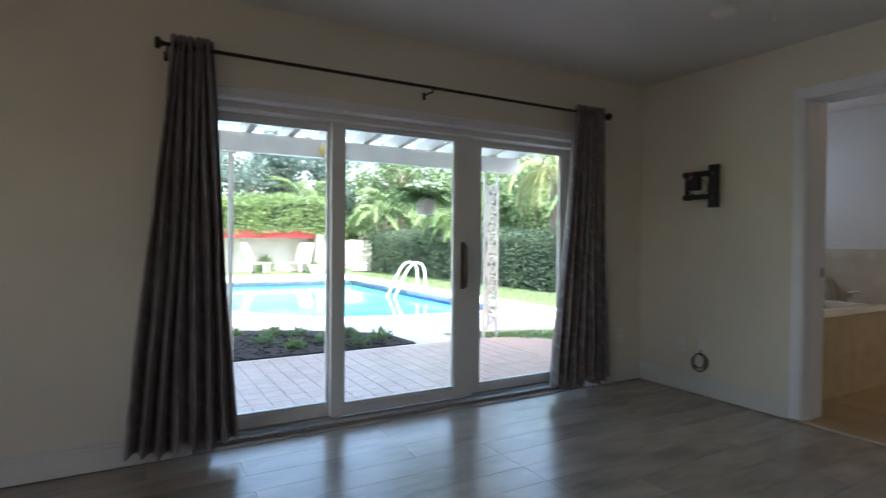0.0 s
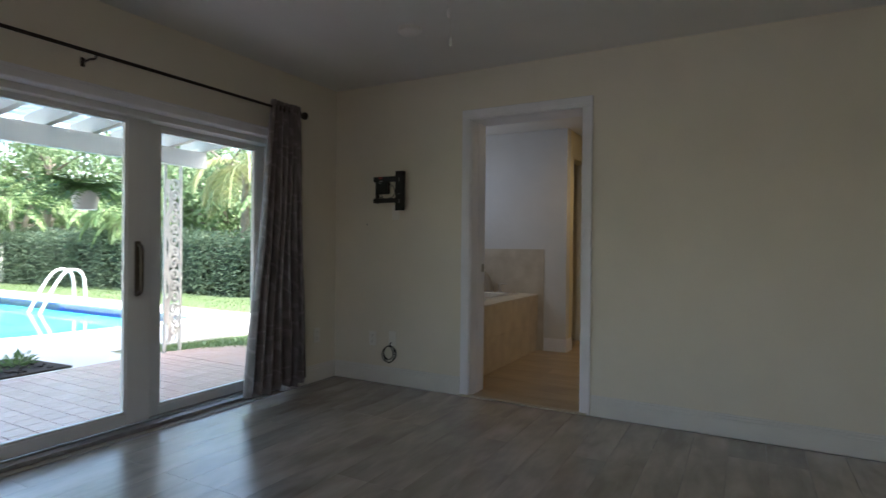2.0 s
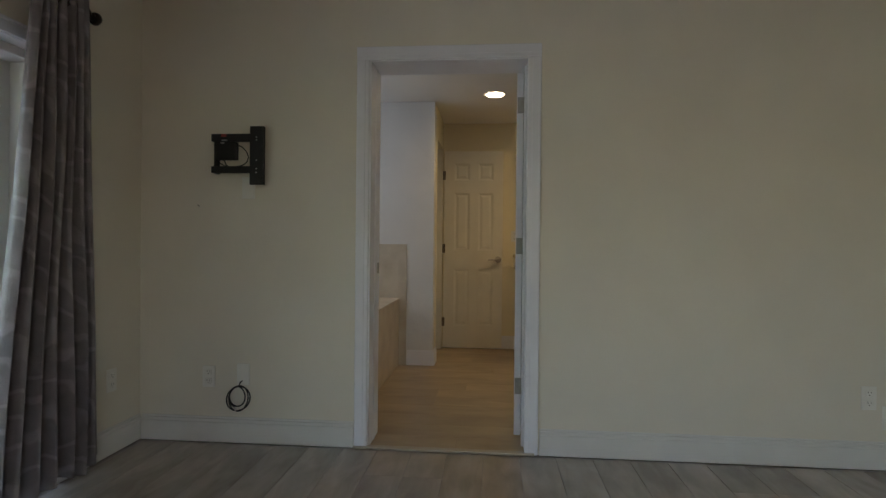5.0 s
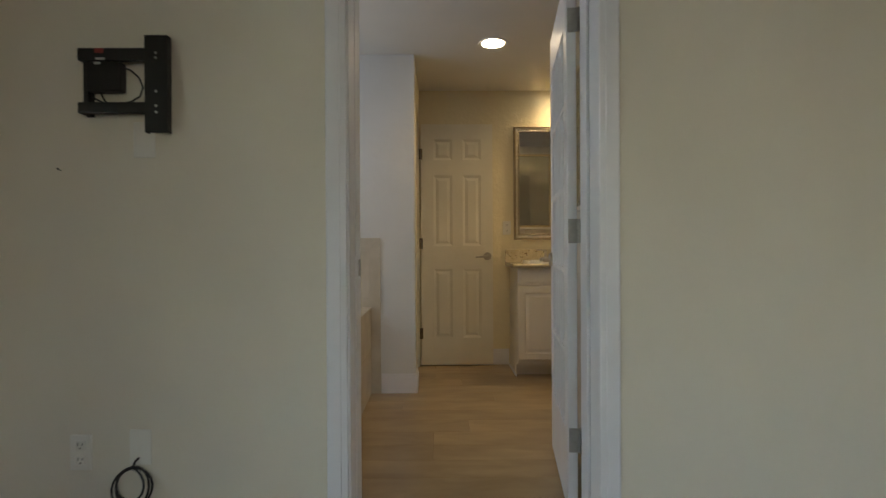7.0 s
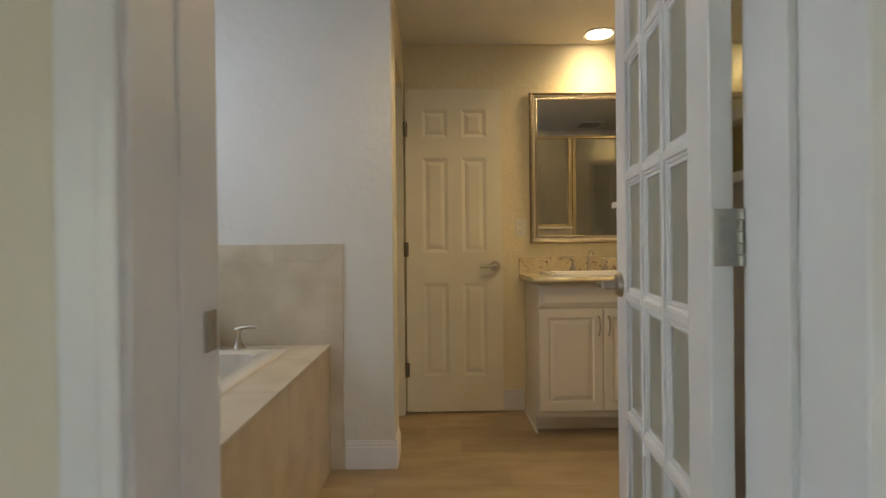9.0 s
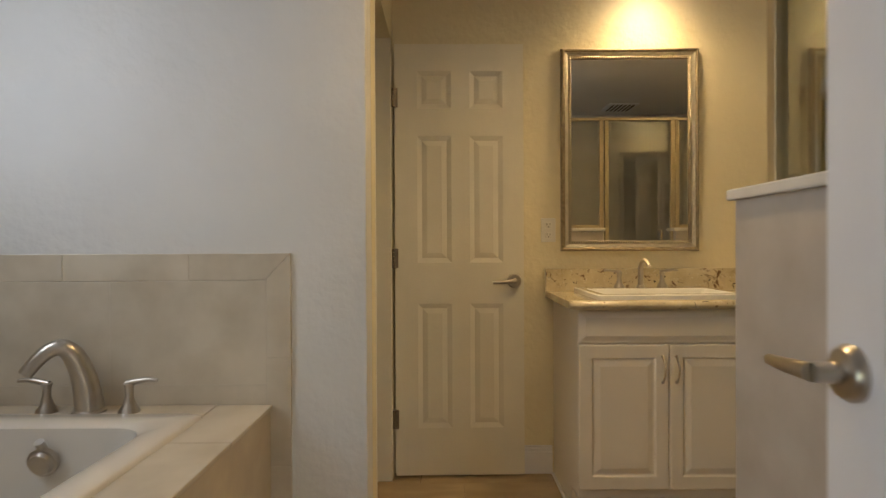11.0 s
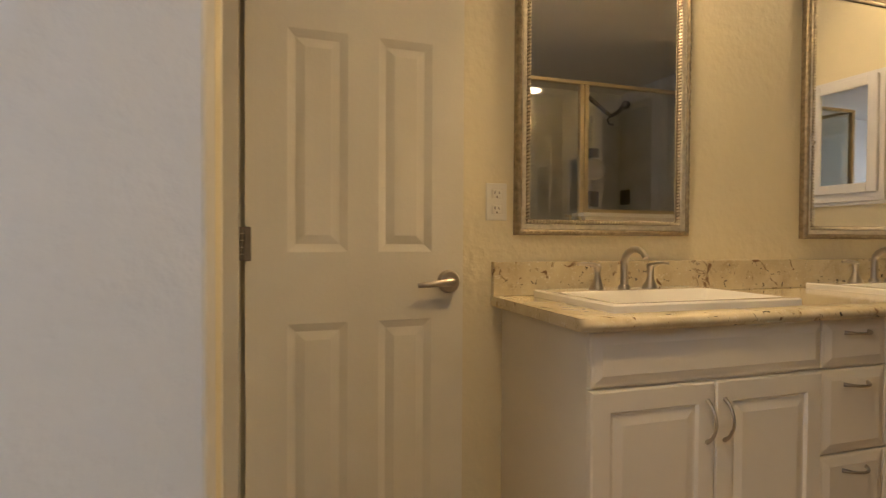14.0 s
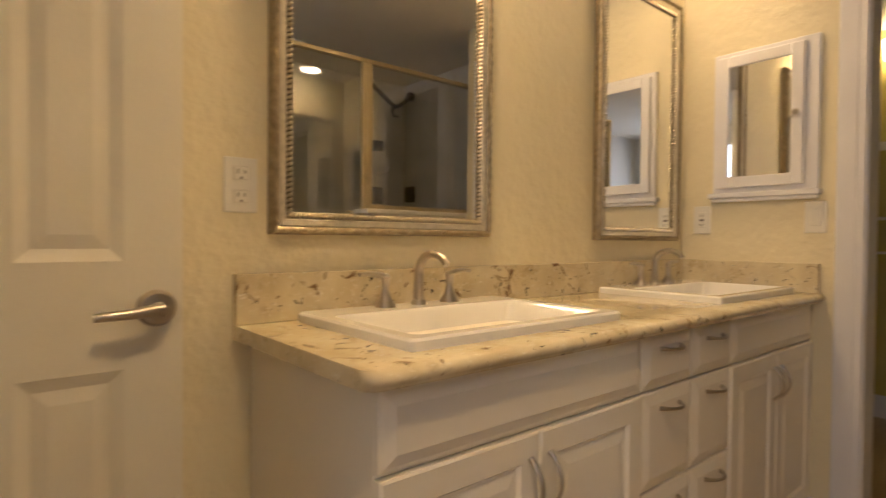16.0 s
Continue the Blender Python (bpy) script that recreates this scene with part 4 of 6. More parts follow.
def sink(x0, x1, y0, y1):
    th = thing("sink", "white rectangular drop-in porcelain sink on the counter", "sink", "vanity sinks")
    z = CZ1
    bm = bmesh.new()
    loft(bm, [(rrect(x0, x1, y0, y1, 0.012, 4), z), (rrect(x0, x1, y0, y1, 0.012, 4), z + 0.016), (rrect(x0 + 0.004, x1 - 0.004, y0 + 0.004, y1 - 0.004, 0.012, 4), z + 0.021),
              (rrect(x0 + 0.028, x1 - 0.105, y0 + 0.030, y1 - 0.030, 0.02, 4), z + 0.021), (rrect(x0 + 0.034, x1 - 0.11, y0 + 0.036, y1 - 0.036, 0.02, 4), z + 0.012),
              (rrect(x0 + 0.06, x1 - 0.13, y0 + 0.08, y1 - 0.08, 0.05, 4), z - 0.09), (rrect(x0 + 0.11, x1 - 0.17, y0 + 0.16, y1 - 0.16, 0.05, 4), z - 0.115)])
    part("bowl", bm, PORC, th, "", True)
    cy = (y0 + y1) / 2
    bm = bmesh.new()
    cyl(bm, (x0 + 0.20, cy, z - 0.1145), (x0 + 0.20, cy, z - 0.108), 0.022, 0.018)
    part("drain", bm, CHROME, th, "chrome drain", True)
    f = thing("faucet", "brushed nickel widespread faucet with gooseneck spout and levers", "faucet", "vanity faucets")
    fx = x1 - 0.045
    goose(f, fx, cy, z + 0.021, (-1, 0), 0.118, 0.110, 0.013, 0.009)
    tap_handle(f, fx, cy + 0.10, z + 0.021, (0, 1, 0), 0.95)
    tap_handle(f, fx, cy - 0.10, z + 0.021, (0, -1, 0), 0.95)


for s in SINKS:
    sink(*s)


# ---- framed mirrors ----
def framed_mirror(y0, y1, z0, z1):
    th = thing("wall_mirror", "rectangular mirror in an antique silver frame with beading", "mirror", "vanity mirrors")
    xb = FX - 0.001
    part("glass", B(((xb - 0.012, y0 + 0.038, z0 + 0.038), (xb - 0.006, y1 - 0.038, z1 - 0.038))), MIRROR, th, "mirror glass")
    # moulding swept round with mitred corners: (inset, height off the wall)
    bm = bmesh.new()
    prof = [(0.0, 0.0), (0.0, 0.018), (0.004, 0.026), (0.010, 0.030), (0.014, 0.028), (0.018, 0.023)]
    rings = [[bm.verts.new((xb - d, yy, zz)) for yy, zz in ((y0 + i, z0 + i), (y1 - i, z0 + i), (y1 - i, z1 - i), (y0 + i, z1 - i))] for i, d in prof]
    for a, b in zip(rings, rings[1:]):
        for k in range(4):
            bm.faces.new((a[k], a[(k + 1) % 4], b[(k + 1) % 4], b[k]))
    fr = part("frame", bm, PEWTER, th)
    bm = bmesh.new()
    prof = [(0.018, 0.023), (0.020, 0.025), (0.032, 0.021), (0.035, 0.017)]
    rings = [[bm.verts.new((xb - d, yy, zz)) for yy, zz in ((y0 + i, z0 + i), (y1 - i, z0 + i), (y1 - i, z1 - i), (y0 + i, z1 - i))] for i, d in prof]
    for a, b in zip(rings, rings[1:]):
        for k in range(4):
            bm.faces.new((a[k], a[(k + 1) % 4], b[(k + 1) % 4], b[k]))
    part("inner_frame", bm, SILVER, th)
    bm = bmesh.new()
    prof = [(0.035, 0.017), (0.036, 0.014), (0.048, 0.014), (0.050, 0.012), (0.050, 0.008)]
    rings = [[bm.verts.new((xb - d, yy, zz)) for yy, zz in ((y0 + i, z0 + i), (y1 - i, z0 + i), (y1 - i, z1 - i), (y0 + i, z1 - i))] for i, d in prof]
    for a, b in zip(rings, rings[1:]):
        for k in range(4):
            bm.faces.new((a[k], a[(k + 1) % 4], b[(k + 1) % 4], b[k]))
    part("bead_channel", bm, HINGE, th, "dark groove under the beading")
    # rope beading
    bm = bmesh.new()
    i, d, step = 0.042, 0.019, 0.0112

    def bead(p, ang):
        m = Matrix.Translation(p) @ Matrix.Rotation(ang, 4, "X") @ Matrix.Diagonal((0.0066, 0.0040, 0.0086, 1))
        bmesh.ops.create_icosphere(bm, subdivisions=1, radius=1.0, matrix=m)
    yy = y0 + i
    while yy < y1 - i:
        bead((xb - d, yy, z0 + i), radians(30))
        bead((xb - d, yy, z1 - i), radians(30))
        yy += step
    zz = z0 + i
    while zz < z1 - i:
        bead((xb - d, y0 + i, zz), radians(60))
        bead((xb - d, y1 - i, zz), radians(60))
        zz += step
    part("beading", bm, ROPE, th, "bright beaded edge", True)
    # carved leaves on the outer moulding
    bm = bmesh.new()
    k = 0

    def leaf(p, ang):
        m = Matrix.Translation(p) @ Matrix.Rotation(ang, 4, "X") @ Matrix.Diagonal((0.0026, 0.0030, 0.0095, 1))
        bmesh.ops.create_icosphere(bm, subdivisions=1, radius=1.0, matrix=m)
    yy = y0 + 0.015
    while yy < y1 - 0.012:
        for zb in (z0, z1):
            s = 1 if k % 2 else -1
            leaf((xb - 0.0285, yy, zb + (0.009 if zb == z0 else -0.009)), radians(90 + 28 * s))
        k += 1
        yy += 0.0125
    zz = z0 + 0.015
    while zz < z1 - 0.012:
        for yb in (y0, y1):
            s = 1 if k % 2 else -1
            leaf((xb - 0.0285, yb + (0.009 if yb == y0 else -0.009), zz), radians(28 * s))
        k += 1
        zz += 0.0125
    part("carved_leaves", bm, PEWTER, th, "carved leaf relief", True)


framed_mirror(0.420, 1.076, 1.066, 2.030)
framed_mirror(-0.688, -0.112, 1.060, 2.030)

# medicine cabinet with mirrored door on the return wall
mc = thing("medicine_cabinet", "white recessed medicine cabinet with a mirrored door", "cabinet")
mx0, mx1, mz0, mz1 = 6.288, 6.592, 1.272, 1.787
part("surround", B(((mx0 - 0.045, RY, mz0 - 0.02), (mx1 + 0.02, RY + 0.018, mz1 + 0.02)), bevel=0.003), TRIM, mc)
part("sill", B(((mx0 - 0.055, RY, mz0 - 0.04), (mx1 + 0.035, RY + 0.034, mz0 - 0.02)), ((mx0 - 0.045, RY, mz0 - 0.055), (mx1 + 0.025, RY + 0.024, mz0 - 0.04)), bevel=0.004), TRIM, mc)
dr_ = part("door", B(((mx0, RY + 0.018, mz0), (mx0 + 0.042, RY + 0.036, mz1)), ((mx1 - 0.042, RY + 0.018, mz0), (mx1, RY + 0.036, mz1)), ((mx0 + 0.042, RY + 0.018, mz0), (mx1 - 0.042, RY + 0.036, mz0 + 0.042)), ((mx0 + 0.042, RY + 0.018, mz1 - 0.042), (mx1 - 0.042, RY + 0.036, mz1)), bevel=0.003), TRIM, mc)
part("mirror", B(((mx0 + 0.04, RY + 0.022, mz0 + 0.04), (mx1 - 0.04, RY + 0.028, mz1 - 0.04))), MIRROR, dr_, "mirror glass")
bm = bmesh.new()
cyl(bm, (mx0 + 0.02, RY + 0.036, 1.53), (mx0 + 0.02, RY + 0.056, 1.53), 0.006, 0.011)
part("knob", bm, NICKEL, dr_, "small nickel knob", True)


# ---- plates, outlets, switches ----
def plate(name, m, label, cat, kind):
    """Cover plate built in the local xz plane facing -y, 70 by 115 mm."""
    th = thing(name, label, cat, m=m)
    part("cover", B(((-0.035, -0.006, -0.0575), (0.035, 0, 0.0575)), bevel=0.0025), PLASTIC, th)
    if kind == "duplex":
        for z in (0.024, -0.024):
            bm = bmesh.new()
            box(bm, (-0.017, -0.009, z - 0.015), (0.017, -0.005, z + 0.015), 0.004)
            s = part("socket", bm, PLASTIC, th)
            for x, h in ((-0.007, 0.010), (0.007, 0.008)):
                part("slot", B(((x - 0.0013, -0.0094, z + 0.002 - h / 2 + 0.002), (x + 0.0013, -0.0088, z + 0.002 + h / 2 + 0.002))), SLOT, s)
            bm = bmesh.new()
            cyl(bm, (0, -0.0094, z - 0.009), (0, -0.0088, z - 0.009), 0.0028, seg=10)
            part("slot", bm, SLOT, s)
    elif kind == "rocker":
        part("rocker", B(((-0.0165, -0.010, -0.033), (0.0165, -0.005, 0.033)), bevel=0.003), PLASTIC, th)
    elif kind == "gfci":
        part("body", B(((-0.0165, -0.009, -0.033), (0.0165, -0.005, 0.033)), bevel=0.003), PLASTIC, th)
        for z in (0.020, -0.020):
            for x in (-0.006, 0.006):
                part("slot", B(((x - 0.0012, -0.0096, z - 0.005), (x + 0.0012, -0.0088, z + 0.005))), SLOT, th)
        part("button", B(((-0.008, -0.0105, -0.004), (0.008, -0.0085, 0.004)), bevel=0.001), SLOT, th)
    return th


EAST = pose(0, 0, 0, 0, 0, -90)
plate("outlet", Matrix.Translation((FX, 1.135, 1.168)) @ EAST, "white duplex outlet beside the vanity mirror", "outlet", "duplex")
plate("outlet", Matrix.Translation((6.66, RY, 1.147)) @ pose(0, 0, 0, 0, 0, 180), "white outlet above the granite side splash", "outlet", "gfci")
plate("light_switch", Matrix.Translation((6.252, RY, 1.15)) @ pose(0, 0, 0, 0, 0, 180), "white rocker light switch by the closet doorway", "switch", "rocker")
plate("outlet", Matrix.Translation((WX, 2.877, 0.349)) @ EAST, "white duplex outlet low on the cream wall", "outlet", "duplex")
plate("cable_plate", Matrix.Translation((WX, 2.685, 0.365)) @ EAST, "blank white cable plate low on the wall", "wall plate", "blank")
plate("outlet", Matrix.Translation((WX, -0.458, 0.345)) @ EAST, "white duplex outlet low on the cream wall", "outlet", "duplex")
plate("cable_plate", Matrix.Translation((WX, -0.556, 0.250)) @ EAST, "blank white cable plate near the baseboard", "wall plate", "blank")
plate("cable_plate", Matrix.Translation((WX, 2.665, 1.36)) @ EAST, "small white wall plate under the bracket", "wall plate", "blank")
plate("outlet", Matrix.Translation((3.60, NY, 0.37)), "white outlet beside the curtain", "outlet", "duplex")

# picture nail
bm = bmesh.new()
cyl(bm, (WX, 2.938, 1.262), (WX - 0.014, 2.938, 1.266), 0.0018, seg=10)
cyl(bm, (WX - 0.014, 2.938, 1.266), (WX - 0.016, 2.938, 1.2665), 0.0032, seg=12)
solo("wall_nail", bm, BLACK, "small dark nail in the cream painted wall", "nail")

# coiled cable
th = thing("coiled_cable", "black coaxial cable coiled below the wall plate", "cable")
bm = bmesh.new()
pts = []
for k in range(70):
    a = 2 * math.pi * k / 20
    r = 0.054 + 0.011 * math.sin(k * 0.157)
    pts.append((WX - 0.018 - 0.010 * math.sin(k * 0.21) ** 2, 2.705 + r * math.sin(a) * (0.95 + 0.1 * math.sin(k * 0.11)), 0.245 - 0.006 * math.sin(k * 0.3) + r * 1.05 * math.cos(a)))
pts = [(WX - 0.004, 2.690, 0.33), (WX - 0.02, 2.694, 0.325), (WX - 0.024, 2.70, 0.305)] + pts
tube(bm, pts, 0.0035, 8)
part("cable", bm, RUBBER, th, "", True)
bm = bmesh.new()
cyl(bm, pts[-1], (pts[-1][0] - 0.004, pts[-1][1] - 0.004, pts[-1][2] - 0.022), 0.005, seg=10)
part("connector", bm, NICKEL, th)


# ---- television bracket ----
tv = thing("tv_wall_mount", "black steel articulating television bracket with loose cable", "wall mount")
hx = WX
part("wall_plate", B(((hx - 0.006, 2.825, 1.433), (hx, 2.850, 1.642)), ((hx - 0.030, 2.830, 1.435), (hx - 0.006, 2.845, 1.64)), bevel=0.002), BLACK, tv)
for za, zb in ((1.600, 1.640), (1.435, 1.470)):
    part("arm", B(((hx - 0.055, 2.625, za), (hx - 0.030, 2.848, zb)), bevel=0.004), BLACK, tv)
vp = part("upright_plate", B(((hx - 0.062, 2.562, 1.372), (hx - 0.055, 2.634, 1.677)), ((hx - 0.055, 2.562, 1.372), (hx - 0.032, 2.566, 1.677)), ((hx - 0.055, 2.630, 1.372), (hx - 0.032, 2.634, 1.677)), ((hx - 0.055, 2.60, 1.43), (hx - 0.030, 2.625, 1.645)), bevel=0.002), BLACK, tv)
for z in (1.62, 1.605, 1.50, 1.455, 1.435):
    bm = bmesh.new()
    cyl(bm, (hx - 0.065, 2.597, z), (hx - 0.061, 2.597, z), 0.004, seg=12)
    part("bolt", bm, STEEL, vp)
bm = B(((hx - 0.052, 2.715, 1.505), (hx - 0.012, 2.825, 1.60)), bevel=0.006)
part("pivot_box", bm, BLACK, tv)
for yy, z, w in ((2.775, 1.606, 0.030), (2.785, 1.592, 0.02)):
    part("label_strip", B(((hx - 0.0555, yy - w / 2, z - 0.004), (hx - 0.0535, yy + w / 2, z + 0.003))), material("pale_mark", (0.45, 0.43, 0.42), 0.5), tv)
part("red_mark", B(((hx - 0.0565, 2.765, 1.623), (hx - 0.0548, 2.792, 1.638))), material("red_sticker", (0.35, 0.05, 0.04), 0.5), tv, "red sticker")
bm = bmesh.new()
tube(bm, [(hx - 0.03, 2.72, 1.585), (hx - 0.034, 2.69, 1.575), (hx - 0.034, 2.664, 1.55), (hx - 0.034, 2.652, 1.52), (hx - 0.034, 2.662, 1.492), (hx - 0.034, 2.69, 1.475), (hx - 0.03, 2.74, 1.468), (hx - 0.03, 2.78, 1.473), (hx - 0.03, 2.815, 1.49)], 0.003, 8)
part("cable", bm, RUBBER, tv, "", True)
bm = bmesh.new()
tube(bm, [(hx - 0.03, 2.79, 1.508), (hx - 0.034, 2.775, 1.48), (hx - 0.03, 2.75, 1.455)], 0.003, 8)
part("cable", bm, RUBBER, tv, "", True)


# ---- ceiling fittings ----
for lx, ly in LAMPS:
    th = thing("recessed_light", "lit round recessed ceiling light with white trim", "ceiling light", "bathroom recessed lights")
    bm = bmesh.new()
    lathe(bm, [(0.070, 0.0), (0.095, 0.0), (0.098, -0.004), (0.094, -0.008), (0.074, -0.006)], 36, Matrix.Translation((lx, ly, CEIL_B)))
    part("trim_ring", bm, TRIM, th, "", True)
    bm = bmesh.new()
    cyl(bm, (lx, ly, CEIL_B - 0.0105), (lx, ly, CEIL_B - 0.0045), 0.073, seg=36)
    part("lens", bm, LAMPG, th, "glowing warm white lens")
th = thing("smoke_detector", "white round smoke detector on the ceiling", "smoke detector", m=Matrix.Translation((2.96, 2.0, CEIL_R)))
bm = bmesh.new()
lathe(bm, [(0.004, 0.0), (0.068, 0.0), (0.066, -0.022), (0.05, -0.034), (0.004, -0.036)], 32)
part("cover", bm, PLASTIC, th, "", True)
for cx, cy, zb in ((2.50, 1.49, 2.205), (2.58, 1.52, 2.10)):
    th = thing("fan_pull_chain", "thin ceiling fan pull chain with a white end knob", "pull chain", "fan pull chains")
    bm = bmesh.new()
    cyl(bm, (cx, cy, zb + 0.02), (cx, cy, CEIL_R), 0.0012, seg=6)
    part("chain", bm, SILVER, th)
    bm = bmesh.new()
    lathe(bm, [(0.002, -0.025), (0.007, -0.022), (0.008, 0.0), (0.005, 0.018), (0.002, 0.022)], 14, Matrix.Translation((cx, cy, zb)))
    part("knob", bm, PLASTIC, th, "white plastic knob", True)
vt = thing("ceiling_vent", "white square bathroom exhaust vent on the ceiling", "vent", m=Matrix.Translation((4.40, 0.05, CEIL_B)))
part("frame", B(((-0.13, -0.13, -0.012), (0.13, 0.13, 0)), bevel=0.003), TRIM, vt)
for k in range(6):
    part("slat", B(((-0.11, -0.10 + k * 0.036, -0.016), (0.11, -0.085 + k * 0.036, -0.011))), SLOT, vt)


# ---- shower ----
SXF = 5.30
sh = thing("shower_enclosure", "glass shower enclosure with champagne gold metal frame", "shower")
for a, b, lab in (((BX + 0.02, 0.85, 0), (SXF + 0.06, 0.97, 1.195), "x"), ((SXF - 0.06, 0.48, 0), (SXF + 0.06, 0.849, 1.195), "y"), ((SXF - 0.06, RY - 0.445, 0), (SXF + 0.06, -0.05, 1.195), "y")):
    structure("knee_wall", B((a, b)), material("knee_wall_tile", (0.55, 0.50, 0.45), 0.35, vary=0.1, scale=7, tint=(0.45, 0.40, 0.35)), "beige tiled shower knee wall")
for a, b in (((BX + 0.02, 0.835, 1.195), (SXF + 0.075, 0.985, 1.22)), ((SXF - 0.075, 0.465, 1.195), (SXF + 0.075, 0.835, 1.22)), ((SXF - 0.075, RY + 0.001, 1.195), (SXF + 0.064, -0.035, 1.22))):
    structure("knee_wall_cap", B((a, b), bevel=0.004), material("white_stone_cap", (0.74, 0.71, 0.66), 0.25, vary=0.05, scale=8), "white stone cap on the shower knee wall")
Z1 = 2.01
for y in (0.91, 0.475, 0.437, -0.05, -0.082):
    z0 = 0.10 if y in (0.437, -0.05) else 1.22
    part("post", B(((SXF - 0.016, y - 0.0145, z0), (SXF + 0.016, y + 0.0145, Z1)), bevel=0.003), BRASS, sh)
part("post", B(((SXF - 0.016, RY - 0.44, 1.195), (SXF + 0.016, RY - 0.41, Z1)), bevel=0.003), BRASS, sh)
part("top_rail", B(((SXF - 0.018, RY - 0.44, Z1), (SXF + 0.018, 0.925, Z1 + 0.022)), bevel=0.003), BRASS, sh)
part("top_rail", B(((BX + 0.02, 0.895, Z1), (SXF - 0.018, 0.925, Z1 + 0.022)), bevel=0.003), BRASS, sh)
part("sill_rail", B(((SXF - 0.016, RY - 0.44, 1.22), (SXF + 0.016, -0.098, 1.245)), bevel=0.002), BRASS, sh)
part("sill_rail", B(((SXF - 0.016, 0.491, 1.22), (SXF + 0.016, 0.894, 1.245)), bevel=0.002), BRASS, sh)
part("curb", B(((SXF - 0.06, -0.05, 0.0), (SXF + 0.06, 0.48, 0.10)), bevel=0.004), SHTILE, sh, "tiled curb")
for a, b in (((SXF - 0.003, RY - 0.41, 1.245), (SXF + 0.003, -0.098, Z1)), ((SXF - 0.003, -0.034, 0.12), (SXF + 0.003, 0.421, Z1)), ((SXF - 0.003, 0.491, 1.245), (SXF + 0.003, 0.894, Z1)), ((BX + 0.02, 0.907, 1.22), (SXF - 0.016, 0.913, Z1))):
    g = part("pane", B((a, b)), SHGLASS, sh, "grey tinted glass")
    g.visible_shadow = False
bm = bmesh.new()
tube(bm, [(SXF + 0.003, 0.05, 1.20), (SXF + 0.05, 0.05, 1.20), (SXF + 0.05, 0.05, 1.05), (SXF + 0.003, 0.05, 1.05)], 0.008)
part("door_handle", bm, BRASS, sh, "", True)
st = thing("shower_set", "shower head on an arm with hand shower and slide bar", "shower head")
SY = -0.885
bm = bmesh.new()
cyl(bm, (BX + 0.075, SY, 1.20), (BX + 0.075, SY, 2.12), 0.017)
part("slide_bar", bm, PLASTIC, st, "white slide bar", True)
for za, zb in ((1.34, 1.47), (1.76, 1.84)):
    part("holder", B(((BX + 0.02, SY - 0.045, za), (BX + 0.11, SY + 0.045, zb)), bevel=0.006), BLACK, st, "black clamp on the bar")
bm = bmesh.new()
bmesh.ops.create_uvsphere(bm, u_segments=24, v_segments=12, radius=1, matrix=Matrix.Translation((BX + 0.13, SY + 0.03, 1.655)) @ Matrix.Diagonal((0.025, 0.125, 0.088, 1)))
part("oval_dish", bm, PORC, st, "white oval dish", True)
bm = bmesh.new()
tube(bm, [(BX + 0.02, -0.87, 2.30), (BX + 0.05, -0.93, 2.24), (BX + 0.08, -1.00, 2.17), (BX + 0.10, -1.05, 2.13), (BX + 0.13, -1.10, 2.16), (BX + 0.17, -1.13, 2.21)], 0.018)
part("arm", bm, BRONZE, st, "dark bronze shower arm", True)
bm = bmesh.new()
bmesh.ops.create_uvsphere(bm, u_segments=16, v_segments=8, radius=0.038, matrix=Matrix.Translation((BX + 0.18, -1.14, 2.215)))
part("shower_head", bm, BRONZE, st, "dark bronze shower head", True)
bm = bmesh.new()
tube(bm, [(BX + 0.10, -1.04, 2.13), (BX + 0.12, -1.00, 2.09), (BX + 0.12, -1.02, 2.05), (BX + 0.12, -1.06, 2.05)], 0.010)
part("hose_hook", bm, BRONZE, st, "", True)
solo("shower_valve", B(((BX + 0.07, -1.20, 1.36), (BX + 0.18, -1.165, 1.49)), bevel=0.01), BRONZE, "dark square shower valve plate", "valve")


# ---- closet beyond ----
cl = thing("wall_sconce", "small lit wall lamp in the closet", "wall lamp", m=Matrix.Translation((6.40, -2.63, 2.2)))
part("back_plate", B(((-0.04, 0, -0.05), (0.04, 0.015, 0.05)), bevel=0.004), NICKEL, cl)
bm = bmesh.new()
cyl(bm, (0, 0.06, -0.06), (0, 0.06, 0.06), 0.035, 0.045)
part("shade", bm, glow("sconce_glow", (1.0, 0.8, 0.45), 2.0), cl, "glowing shade", True)
for z in (1.62, 1.20, 1.0):
    ws = thing("wire_shelf", "white wire closet shelf on the wall", "shelf", "closet shelves")
    bm = bmesh.new()
    for k in range(6):
        cyl(bm, (5.38, -2.62 + k * 0.06, z), (FX - 0.01, -2.62 + k * 0.06, z), 0.004, seg=8)
    for k in range(22):
        cyl(bm, (5.40 + k * 0.06, -2.62, z + 0.005), (5.40 + k * 0.06, -2.32, z + 0.005), 0.0025, seg=6)
    part("wires", bm, TRIM, ws)


# ---- outside: ground, patio, pool ----
GZ = -0.10
GRASS = material("lawn_grass", (0.12, 0.18, 0.075), 0.9, vary=0.25, scale=3, tint=(0.17, 0.21, 0.10), bump=0.6, bump_scale=70)
DECK = material("white_pool_deck", (0.72, 0.69, 0.64), 0.75, vary=0.06, scale=4, bump=0.15, bump_scale=90)
TERRA = material("terracotta_patio_tile", (0.64, 0.455, 0.41), 0.24, vary=0.12, scale=5, tint=(0.58, 0.385, 0.34), per_object=0.06, bump=0.06, bump_scale=40)
TGROUT = material("pinkish_patio_grout", (0.50, 0.34, 0.30), 0.9, vary=0.1, scale=12)
MULCH = material("dark_bark_mulch", (0.045, 0.032, 0.024), 0.95, vary=0.3, scale=25, bump=1.0, bump_scale=40)
